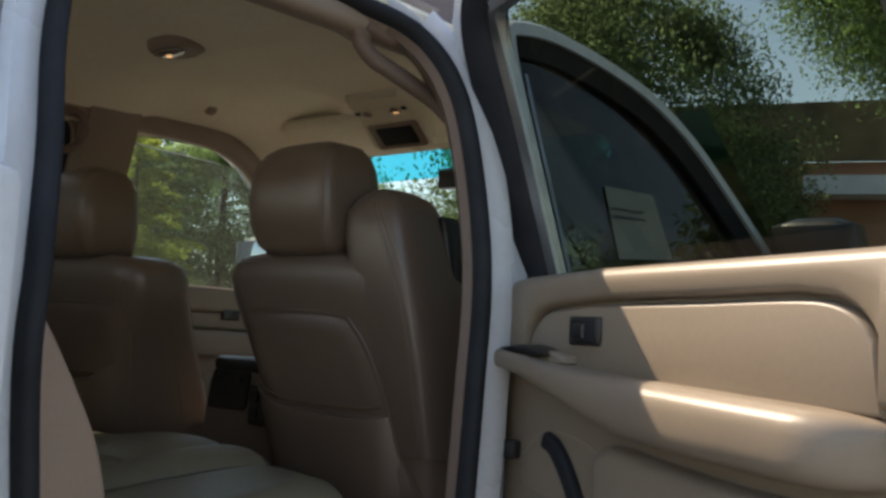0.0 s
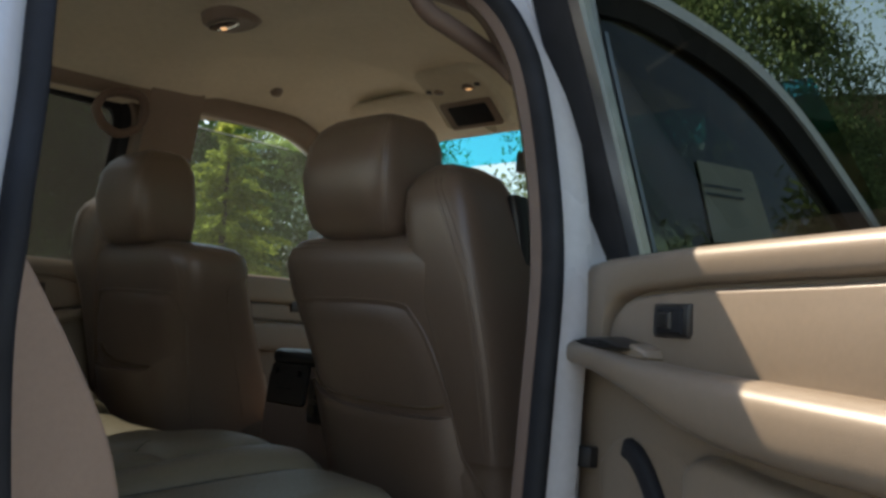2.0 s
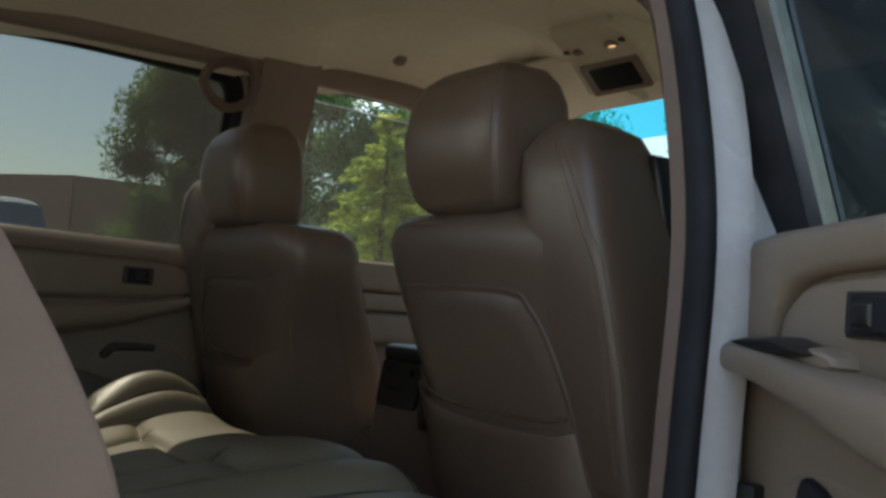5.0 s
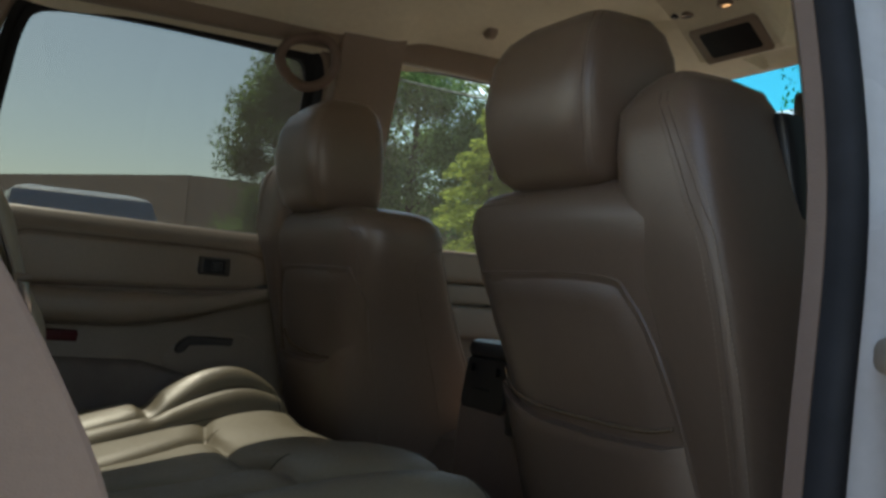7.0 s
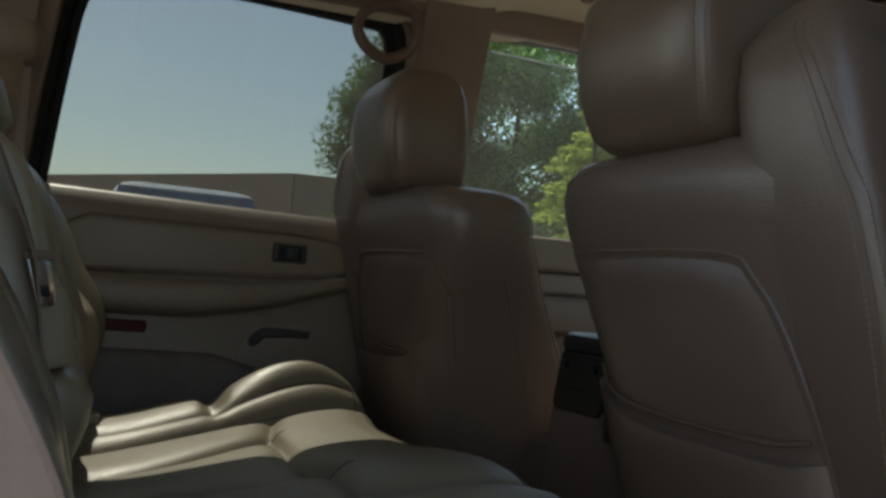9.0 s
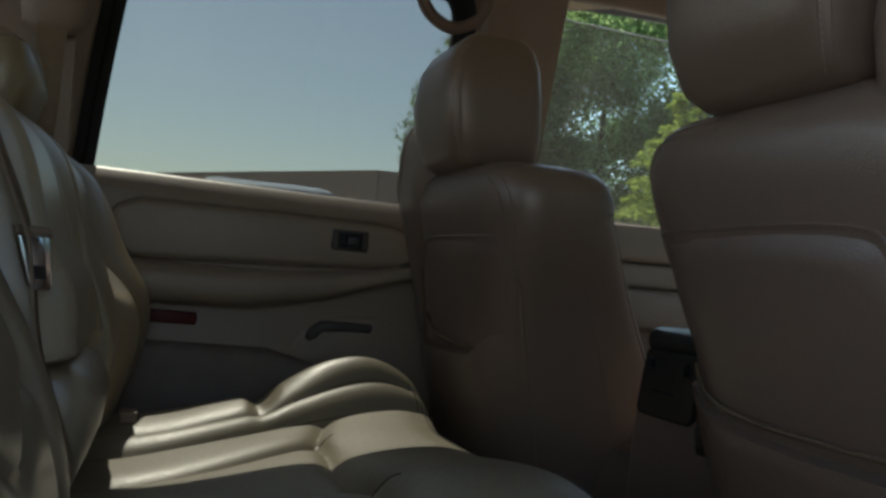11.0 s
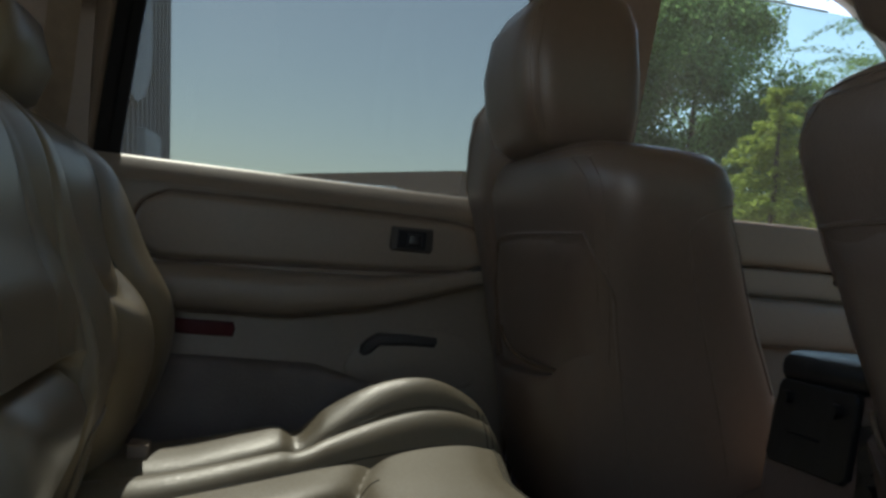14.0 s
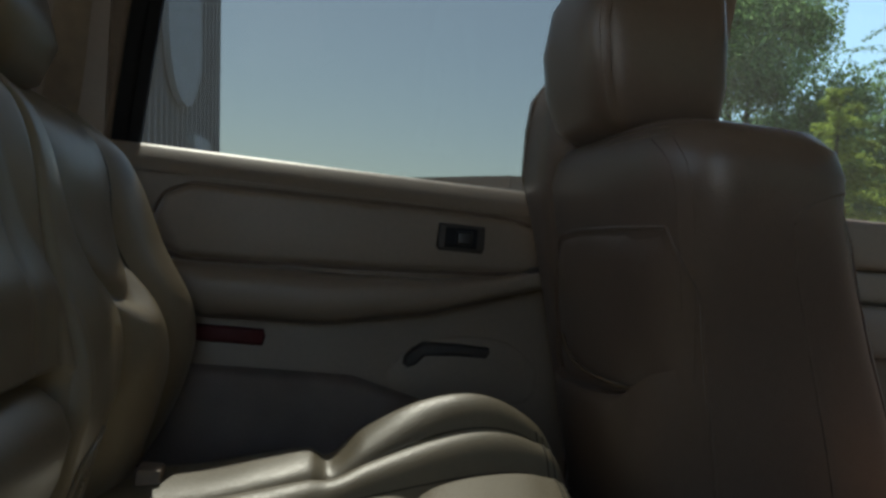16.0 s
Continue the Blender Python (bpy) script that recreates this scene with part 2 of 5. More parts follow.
def padded(outline, place, depth, soft):
    """As plate, with an edge rounded over soft."""
    m = len(outline)
    turn = math.copysign(1, sum(outline[i - 1][0] * outline[i][1] - outline[i][0] * outline[i - 1][1] for i in range(m)))
    rings = []
    for k in range(6):
        t = k / 5 * math.pi / 2
        ins, d = soft * (1 - math.cos(t)), depth * math.sin(t)
        ring = []
        for i, (a, b) in enumerate(outline):
            (pa, pb), (na, nb) = outline[i - 1], outline[(i + 1) % m]
            ta, tb = na - pa, nb - pb
            ln = math.hypot(ta, tb) or 1
            ring.append(place(a - turn * tb / ln * ins, b + turn * ta / ln * ins, d))
        rings.append(ring)
    return loft(rings)


def rounded(outline, per=4):
    """A closed outline of (a, b) drawn soft through its points."""
    n = len(outline)
    pts = smooth_path([(a, b, 0) for a, b in (outline[-1:] + outline + outline[:2])], per)
    return [(p.x, p.y) for p in pts[per:per * (n + 1)]]


def curve_at(pairs, v):
    """The value at v on a soft curve through rows of (v, value)."""
    v = min(max(v, pairs[0][0]), pairs[-1][0])
    for i in range(len(pairs) - 1):
        (a, p), (b, q) = pairs[i], pairs[i + 1]
        if v <= b:
            h, t = b - a, (v - a) / (b - a)
            m0 = (q - p) / h if i == 0 else (q - pairs[i - 1][1]) / (b - pairs[i - 1][0])
            m1 = (q - p) / h if i + 2 == len(pairs) else (pairs[i + 2][1] - p) / (pairs[i + 2][0] - a)
            return (2 * t ** 3 - 3 * t * t + 1) * p + (t ** 3 - 2 * t * t + t) * h * m0 + (3 * t * t - 2 * t ** 3) * q + (t ** 3 - t * t) * h * m1
    return pairs[-1][1]


def line_at(pairs, v):
    """The value at v on straight lines between rows of (v, value)."""
    for (a, p), (b, q) in zip(pairs, pairs[1:]):
        if v <= b:
            return p + (q - p) * (v - a) / (b - a)
    return pairs[-1][1]


def lerp(pairs, v):
    """The value at v between rows of (v, value)."""
    if v <= pairs[0][0]:
        return pairs[0][1]
    for (a, p), (b, q) in zip(pairs, pairs[1:]):
        if v <= b:
            t = (v - a) / (b - a)
            return p + (q - p) * t * t * (3 - 2 * t)
    return pairs[-1][1]


# ---- the setting: ground, car floor, headliner ----
ground = part("ground", sheet(lambda u, v: ((u - 0.5) * 900, (v - 0.5) * 900, 0), 6, 6), CONCRETE, smooth=False)
tagged(ground, "unseen concrete paving round the car, kept pale to bounce sunlight into the cabin", "ground", kind="structure")
floor = part("floor", block(-0.86, 0.84, -1.5, 1.4, 0.50, 0.58), CARPET, smooth=False)
tagged(floor, "tan carpeted floor of the car's cabin", "floor", kind="structure")


def headliner_z(x, y):
    side = max(0, abs(x + 0.02) - 0.42) / 0.30
    z = 1.835 - 0.11 * side ** 2
    z -= 0.07 * max(0, (y - 0.55) / 0.45) ** 2
    d = math.hypot((x + 0.50) / 0.28, (y - 0.50) / 0.27)
    z -= 0.020 * lerp([(0.85, 0.0), (1.12, 1.0)], d)
    z -= 0.022 * math.exp(-((y - 0.06) / 0.09) ** 2) * (0.4 + 0.6 * math.cos(x * 3))
    z -= 0.016 * math.exp(-((y + 0.45) / 0.1) ** 2)
    return z + 0.0025 * noise.noise((x * 4, y * 4, 1.7))


head = part("ceiling", sheet(lambda u, v: (-0.735 + 1.44 * u, -1.5 + 2.48 * v, headliner_z(-0.735 + 1.44 * u, -1.5 + 2.48 * v)), 60, 100, (0, 0, 0.015)), HEADLINER)
tagged(head, "beige cloth headliner moulded in soft swells", "ceiling", kind="structure")


# ---- the car's body ----
def side_x(side, z):
    """The inner face of the car's side at a height."""
    return (-0.83 + 0.29 * max(0, z - 1.3)) if side < 0 else (0.80 - 0.33 * max(0, z - 1.3))


body = thing("car", "large white car with tan interior, one rear door open", "car", at=(0, 0, 0.42))
SIDE = Vector((1, 0, 0.31)).normalized()
opening = smooth_path([(0.865, -0.075, 0.62), (0.865, -0.07, 0.9), (0.862, -0.058, 1.1), (0.853, -0.045, 1.3), (0.805, -0.036, 1.5), (0.767, -0.05, 1.605),
                       (0.724, -0.09, 1.670), (0.694, -0.17, 1.694), (0.682, -0.30, 1.70), (0.69, -0.48, 1.698), (0.70, -0.60, 1.685), (0.712, -0.655, 1.64),
                       (0.755, -0.69, 1.5), (0.815, -0.713, 1.36), (0.857, -0.733, 1.24), (0.865, -0.735, 1.08), (0.865, -0.68, 0.62)])
part("door_seal", sweep(opening, oval(0.0, 0.0, 0.026, 0.04, 12, 2.5), SIDE), RUBBER, body, "black rubber door seal")
part("door_jamb", sweep(opening[:37], [(0.012, 0.0), (0.025, 0.008), (0.05, 0.014), (0.072, 0.010), (0.085, -0.01), (0.085, -0.03), (0.05, -0.02), (0.012, -0.02)], SIDE), WHITE_PAINT, body, "white painted door jamb")
part("door_jamb", sweep(opening[36:67], [(0.012, 0.0), (0.022, 0.01), (0.03, 0.012), (0.03, -0.01), (0.012, -0.02)], SIDE), WHITE_PAINT, body, "white painted door jamb")
part("door_jamb", sweep(opening[66:], [(0.012, 0.0), (0.03, 0.012), (0.052, 0.02), (0.062, 0.012), (0.062, -0.03), (0.012, -0.02)], SIDE), WHITE_PAINT, body, "white painted door jamb")
part("pillar_trim", sweep(opening[:26], [(-0.014, -0.004), (-0.016, -0.02), (0.01, -0.045), (0.08, -0.06), (0.24, -0.05), (0.24, -0.03), (0.1, -0.03), (0.012, -0.006)], SIDE), TRIM, body, "brown plastic pillar trim")
part("pillar_trim", sweep(opening[25:40], [(-0.014, -0.004), (-0.016, -0.02), (0.01, -0.045), (0.08, -0.06), (0.24, -0.05), (0.24, -0.03), (0.1, -0.03), (0.012, -0.006)], SIDE), TRIM, body, "brown plastic pillar trim")
part("pillar_trim", sweep(opening[62:], [(-0.012, -0.004), (-0.012, -0.02), (0.02, -0.045), (0.2, -0.06), (0.2, -0.05), (0.012, -0.006)], SIDE), PLASTIC, body, "tan plastic pillar trim")


part("roof_trim", sweep(opening[38:64], [(-0.014, -0.004), (-0.016, -0.02), (-0.005, -0.045), (0.04, -0.11), (0.075, -0.16), (0.095, -0.16), (0.05, -0.05), (0.012, -0.006)], SIDE), PLASTIC, body, "tan trim over the door opening")


def pillar(y0, y1, z0, z1, side, inner, outer, lean=0.0):
    rows = []
    for z in (z0, (z0 + 1.3) / 2, 1.3, (1.3 + z1) / 2, z1):
        x = side_x(side, z)
        o = lean * max(0, z - 1.3)
        rows.append([(x - side * inner, y0 + o, z), (x + side * outer, y0 + o, z), (x + side * outer, y1 + o, z), (x - side * inner, y1 + o, z)])
    return loft(rows)


# outer skin: roof, the quarter panels, the front pillars and closing walls
def roof_z(x, y):
    return 1.88 - (0.15 if x < 0 else 0.19) * (abs(x + 0.05) / 0.74) ** 4 - 0.05 * max(0, (y - 0.5) / 0.5) ** 2


part("roof", sheet(lambda u, v: (-0.79 + 1.465 * u, -1.7 + 2.72 * v, roof_z(-0.79 + 1.465 * u, -1.7 + 2.72 * v)), 30, 30, (0, 0, 0.012)), WHITE_PAINT, body)
part("quarter_panel", block(0.90, 0.97, -1.7, -0.80, 0.55, 1.32, 0.02), WHITE_PAINT, body)
part("quarter_glass", pillar(-1.58, -0.775, 1.25, 1.72, 1, -0.03, 0.05), BLACK, body, "black edge of the quarter glass")
part("quarter_panel", block(0.80, 0.90, -1.7, -0.79, 0.6, 1.25, 0.01), WHITE_PAINT, body)
part("quarter_panel", pillar(-1.72, -1.60, 1.30, 1.76, 1, -0.01, 0.09), WHITE_PAINT, body)
part("quarter_panel", block(-0.98, -0.90, -1.7, -0.66, 0.55, 1.32, 0.02), WHITE_PAINT, body)
part("quarter_panel", pillar(-0.95, -0.60, 1.30, 1.76, -1, 0.0, 0.07), PLASTIC, body, "tan trim behind the rear window")
part("quarter_panel", pillar(-1.72, -1.60, 1.30, 1.76, -1, 0.0, 0.07), PLASTIC, body)
part("tailgate", block(-0.95, 0.93, -1.74, -1.66, 0.5, 1.30, 0.02), WHITE_PAINT, body)
part("rocker_panel", block(0.84, 0.96, -0.85, 1.3, 0.42, 0.60, 0.02), WHITE_PAINT, body)
part("rocker_panel", block(-0.97, -0.86, -0.85, 1.3, 0.42, 0.60, 0.02), WHITE_PAINT, body)
part("firewall", block(-0.9, 0.87, 1.30, 1.40, 0.45, 1.22, 0.02), PLASTIC, body)
part("cowl", block(-0.92, 0.90, 1.40, 1.75, 0.9, 1.20, 0.03), WHITE_PAINT, body)
part("pillar_left", pillar(0.125, 0.275, 0.6, 1.76, -1, 0.035, 0.05), PLASTIC, body, "tan plastic pillar trim")
part("pillar_outer", pillar(0.05, 0.125, 0.6, 1.74, 1, -0.01, 0.045), WHITE_PAINT, body)
for side in (-1, 1):
    rail = smooth_path([(side_x(side, 1.74) + 0.03 * side, -1.6, 1.74), (side_x(side, 1.74) + 0.03 * side, -0.5, 1.75), (side_x(side, 1.74) + 0.03 * side, 0.3, 1.755), (side_x(side, 1.74) + 0.035 * side, 0.62, 1.73),
                        (side_x(side, 1.55) + 0.045 * side, 0.86, 1.58), (side_x(side, 1.3) + 0.06 * side, 1.12, 1.32)])
    part("roof_rail", sweep([p - Vector((0.02, 0, 0.075) if side > 0 else (0, 0, 0)) for p in rail], oval(0, 0, 0.045, 0.06 if side > 0 else 0.075, 12, 3), (1, 0, 0)), WHITE_PAINT if side < 0 else PLASTIC, body)
    part("rail_trim", sweep([p - Vector((side * 0.035, 0, 0.03 if side > 0 else 0.004)) for p in rail], oval(0, 0, 0.07, 0.05, 12, 3), (1, 0, 0)), PLASTIC, body, "tan inner trim of the roof rail")


# ---- the doors ----
def rear_door(label, place, opened=False):
    """A rear door. place(s, n, z): s runs back from the hinge, n inwards from the panel's face."""
    flat = lambda n0: (lambda a, b, n: place(a, n0 + n, b))
    lean = lambda z: (0.36 if opened else 0.29) * max(0, z - 1.30)
    # outer skin and the lower shell
    d = part("door", loft([[place(s, n, z) for s, n in ((-0.09, -0.05), (-0.09, -0.11), (-0.05, -0.14), (0.70, -0.14), (0.74, -0.11), (0.74, -0.05))] for z in (0.55, 0.6, 0.9, 1.2, 1.28, 1.30)]), WHITE_PAINT, body, label)
    part("door_edge", loft([[place(s, n, z) for s, n in ((-0.094, 0.0), (-0.094, -0.06), (0.72, -0.06), (0.72, 0.0))] for z in (0.55, 0.9, 1.285)]), WHITE_PAINT, d)
    lower = [(-0.09, 0.60), (0.70, 0.60), (0.72, 1.28), (0.60, 1.285), (-0.06, 1.272), (-0.088, 1.25), (-0.095, 1.1), (-0.09, 0.9)]
    part("panel", padded(lower, flat(0.0), 0.016, 0.02), VINYL, d, "tan moulded inner panel")
    inn = place(0, 1, 0) - place(0, 0, 0)
    if opened:
        groove = [(-0.006, 1.207), (0.003, 1.222), (0.014, 1.233), (0.03, 1.2405), (0.07, 1.248), (0.187, 1.2545), (0.37, 1.2575), (0.517, 1.2605), (0.573, 1.254), (0.596, 1.243), (0.612, 1.229), (0.622, 1.212)]
        crest = [(-0.09, 1.262), (-0.082, 1.278), (-0.064, 1.288), (-0.03, 1.293), (0.15, 1.30), (0.37, 1.303), (0.52, 1.305), (0.72, 1.308)]
        rings = []
        for a in [-0.09, -0.086, -0.078, -0.06, -0.03, -0.0075, -0.0065] + [-0.006 + 0.628 * k / 90 for k in range(91)] + [0.6225, 0.6235, 0.68, 0.72]:
            top, low = line_at(crest, a), line_at(groove, a) if -0.0062 < a < 0.6222 else 1.15
            h = 0.008 + 0.028 * min(1.0, (a + 0.092) / 0.03) ** 0.5
            rings.append([place(a, n, z) for n, z in ((-0.03, top), (h * 0.45, top - 0.001), (h * 0.80, top - 0.006), (h, top - 0.016), (h, (top + low) / 2), (h, low + 0.010), (h * 0.93, low + 0.005), (h * 0.75, low + 0.0015), (h * 0.4, low), (-0.03, low))])
        part("top_rail", loft(rings), VINYL, d, "soft tan top rail under the glass")
        inner = [(0.616, 1.212), (0.599, 1.234), (0.57, 1.2505), (0.517, 1.2568), (0.37, 1.2538), (0.187, 1.2508), (0.07, 1.2443), (0.034, 1.2365), (0.010, 1.220), (-0.001, 1.206)]
        soft_line = [(p.x, p.y) for p in smooth_path([(a, b, 0) for a, b in inner], 5)]
        part("insert", padded(soft_line + [(-0.006, 1.18), (0.0, 1.14), (0.62, 1.14)], flat(0.008), 0.022, 0.008), VINYL, d, "smooth tan panel insert")
    else:
        # the padded top rail under the glass
        rail = [place(s, 0.0, z) for s, z in ((-0.075, 1.278), (0.0, 1.279), (0.15, 1.281), (0.4, 1.286), (0.72, 1.292))]
        part("top_rail", sweep(smooth_path(rail), [(0.016, -0.05), (0.0155, -0.012), (0.011, -0.005), (-0.004, 0.010), (-0.016, 0.020), (-0.024, 0.021), (-0.024, -0.05)], inn), VINYL, d)
        # insert with its rounded front end
        ins = [(0.50, 1.254), (0.30, 1.253), (0.10, 1.251), (0.03, 1.247), (-0.02, 1.232), (-0.042, 1.205), (-0.045, 1.18), (-0.02, 1.172), (0.15, 1.16), (0.40, 1.150)] + [(0.505, 1.148), (0.54, 1.165), (0.551, 1.2), (0.537, 1.236)]
        part("insert", padded(ins, flat(0.014), 0.010, 0.012), VINYL, d, "smooth tan panel insert")
        line = smooth_path([place(a, 0.0165, b) for a, b in ins + ins[:1]], 4)
        part("insert_seam", tube(line, 0.0028, 6), STITCH, d)
    # armrest: a long swelling that rises to the front
    rows = []
    under = [(-0.05, 0.04), (0.05, 0.036), (0.13, 0.022), (0.22, 0.0)]
    closed_arm = ((-0.098, 1.183, 1.15, 0.03), (-0.085, 1.19, 1.135, 0.052), (-0.03, 1.182, 1.115, 0.066), (0.05, 1.163, 1.095, 0.072), (0.15, 1.150, 1.078, 0.075), (0.3, 1.145, 1.07, 0.076),
                           (0.45, 1.145, 1.068, 0.076), (0.53, 1.144, 1.068, 0.072), (0.58, 1.135, 1.07, 0.055), (0.61, 1.115, 1.07, 0.02))
    open_arm = ((-0.092, 1.178, 1.158, 0.03), (-0.085, 1.183, 1.152, 0.052), (-0.03, 1.185, 1.15, 0.066), (0.03, 1.178, 1.144, 0.072), (0.096, 1.169, 1.129, 0.075), (0.15, 1.163, 1.114, 0.076), (0.2, 1.160, 1.098, 0.077),
                (0.277, 1.157, 1.082, 0.078), (0.4, 1.153, 1.074, 0.078), (0.55, 1.148, 1.070, 0.078), (0.58, 1.146, 1.070, 0.072), (0.605, 1.143, 1.072, 0.05), (0.63, 1.140, 1.075, 0.02))
    for s, zt, zb, out in open_arm if opened else closed_arm:
        ring = []
        if not opened and s > -0.06:
            zb += lerp(under, s)
        for k in range(14):
            a = math.pi * k / 13 - math.pi / 2
            ring.append(place(s, 0.006 + out * abs(math.cos(a)) ** 0.45, (zt + zb) / 2 + (zt - zb) / 2 * math.copysign(abs(math.sin(a)) ** 0.6, math.sin(a))))
        rows.append(ring)
    arm = part("armrest", loft(rows), VINYL, d, "soft tan armrest")
    if opened:
        part("tray", padded([(-0.03, 1.180), (-0.008, 1.175), (0.02, 1.172), (0.075, 1.172), (0.098, 1.176), (0.082, 1.184), (0.04, 1.191), (0.0, 1.190), (-0.024, 1.187)], flat(0.03), 0.036, 0.005), BLACK, d, "black plastic tray at the armrest's front")
        part("tray_step", padded([(0.05, 1.165), (0.118, 1.162), (0.126, 1.168), (0.122, 1.178), (0.09, 1.186), (0.055, 1.182)], flat(0.02), 0.034, 0.006), VINYL, d)
    else:
        part("tray", padded([(a, b) for a, b in ((-0.075, 1.188), (-0.05, 1.19), (0.0, 1.18), (0.02, 1.168), (0.0, 1.165), (-0.05, 1.172), (-0.072, 1.176))], flat(0.03), 0.032, 0.006), BLACK, d, "black plastic tray at the armrest's front")
    # window switch
    so, up_n = (0.034, 0.006) if opened else (0.0, 0.0)
    # same plate on both doors; the closed one takes the paled copy
    part("switch_bezel", padded([(a + so, b) for a, b in ((0.075, 1.233), (0.144, 1.233), (0.146, 1.2), (0.142, 1.193), (0.077, 1.193), (0.073, 1.2))], flat(0.022 + up_n), 0.008, 0.004), BLACK if opened else HANDLE, d, "black window switch plate")
    part("switch", padded([(a + so, b) for a, b in ((0.086, 1.228), (0.134, 1.228), (0.134, 1.198), (0.086, 1.198))], flat(0.0295 + up_n), 0.003, 0.003), RUBBER, d)
    part("rocker", padded([(a + so, b) for a, b in ((0.094, 1.223), (0.118, 1.223), (0.118, 1.203), (0.094, 1.203))], flat(0.031 + up_n), 0.007, 0.005), BLACK, d)
    # pull handle, a flat black lever in its recess
    part("handle_recess", padded([(p.x, p.y) for p in smooth_path([(a, b, 0) for a, b in ((-0.03, 1.03), (0.02, 1.068), (0.10, 1.072), (0.17, 1.05), (0.205, 1.0), (0.17, 0.965), (0.05, 0.965), (-0.02, 0.98), (-0.03, 1.03))], 4)[:-1]], flat(0.010), 0.008, 0.010), VINYL, d)
    if opened:
        lever = smooth_path([place(a, 0.024, b) for a, b in ((0.050, 1.056), (0.068, 1.050), (0.09, 1.033), (0.112, 1.008), (0.132, 0.98), (0.15, 0.95))])
        part("door_handle", sweep(lever, oval(0, 0, 0.026, 0.018, 14, 3.0), inn), RUBBER, d, "black plastic door handle")
    else:
        part("door_handle", padded([(0.052, 1.056), (0.10, 1.058), (0.150, 1.057), (0.166, 1.046), (0.177, 1.034), (0.178, 1.022), (0.170, 1.017), (0.158, 1.022), (0.146, 1.036), (0.10, 1.039), (0.055, 1.039), (0.049, 1.048)], flat(0.016), 0.012, 0.006), HANDLE, d, "dark plastic door handle")
    if opened:
        part("lower_panel", padded(rounded([(0.19, 1.060), (0.23, 1.070), (0.30, 1.062), (0.45, 1.052), (0.62, 1.05), (0.70, 1.03), (0.70, 0.72), (0.27, 0.70), (0.215, 0.85), (0.18, 1.02)]), flat(0.010), 0.032, 0.016), VINYL, d, "swelling tan lower panel")
        part("reflector", padded([(0.375, 1.024), (0.478, 1.024), (0.482, 1.013), (0.478, 1.0), (0.375, 1.0), (0.371, 1.013)], flat(0.038), 0.010, 0.004), RED_LENS, d, "red reflector lens")
    else:
        part("reflector", padded([(0.382, 1.056), (0.485, 1.056), (0.489, 1.045), (0.485, 1.032), (0.382, 1.032), (0.378, 1.045)], flat(0.016), 0.010, 0.004), RED_LENS, d, "red reflector lens")
    if not opened:
        part("map_pocket", padded([(0.06, 0.95), (0.25, 1.0), (0.62, 1.0), (0.66, 0.9), (0.6, 0.66), (0.1, 0.66), (0.04, 0.8)], flat(0.012), 0.03, 0.02), POCKET_CLOTH, d, "carpeted lower map pocket")
    # window frame
    far = 0.056 if opened else 0.0
    fr = [(-0.097, 1.29), (-0.097, 1.5), (-0.095, 1.66), (-0.06, 1.725), (0.0, 1.74), (0.3, 1.75), (0.49 + far, 1.743), (0.563 + far, 1.715), (0.592 + far, 1.655), (0.606 + far, 1.57), (0.62 + far, 1.45), (0.635 + far, 1.29)]
    path = smooth_path([place(a, lean(b) - 0.045, b) for a, b in fr], 5)
    nn = inn.normalized()
    sgn = 1 if opened else -1
    part("window_frame", sweep(path, [(sgn * a, b) for a, b in (((-0.031, -0.03), (-0.031, 0.022), (-0.02, 0.03), (0.022, 0.012), (0.031, 0.0), (0.031, -0.03)) if opened else ((0.010, -0.03), (0.010, 0.020), (0.022, 0.012), (0.031, 0.0), (0.031, -0.03)))], nn), RUBBER, d, "black window frame with its glass channel")
    part("frame_flange", sweep(path, [(sgn * a, b) for a, b in (((-0.062, -0.035), (-0.062, 0.02), (-0.05, 0.03), (-0.032, 0.026), (-0.032, -0.035)) if opened else ((-0.062, -0.035), (-0.062, 0.02), (-0.05, 0.03), (0.002, 0.026), (0.009, 0.018), (0.009, -0.035)))], nn), PLASTIC if not opened else WHITE_PAINT, d, "painted frame flange")
    part("glass_run", sweep(path, [(sgn * a, b) for a, b in ((0.031, -0.02), (0.031, 0.004), (0.047, -0.002), (0.047, -0.02))], nn), GREY_METAL if opened else RUBBER, d)
    edge = [(a, b) for a, b in fr]
    g = part("window_pane", face([place(a, lean(b) - 0.055, b) for a, b in edge]), TINTED if opened else REAR_PANE, d, smooth=False)
    g.visible_shadow = False
    # window tint split in two: this added sheet alone dims the sun
    if not opened:
        part("sun_cut_sheet", face([place(a, lean(b) - 0.051, b) for a, b in edge]), REAR_TINT, d, "added sheet that sets how much sun passes the glass", smooth=False)
    return d


left_place = lambda s, n, z: Vector((-0.826 + n, 0.03 - s, z))
A = radians(68)
right_place = lambda s, n, z: Vector((0.93 + s * math.sin(A) - n * math.cos(A), 0.03 - s * math.cos(A) - n * math.sin(A), z))
rear_door("closed rear door with a tan inner panel and smoked glass", left_place)
rear_door("open white rear door with a sunlit tan inner panel", right_place, True)
part("check_strap", block(0.868, 0.893, 0.012, 0.035, 1.018, 1.046, 0.004), BLACK, body, "black door check strap")


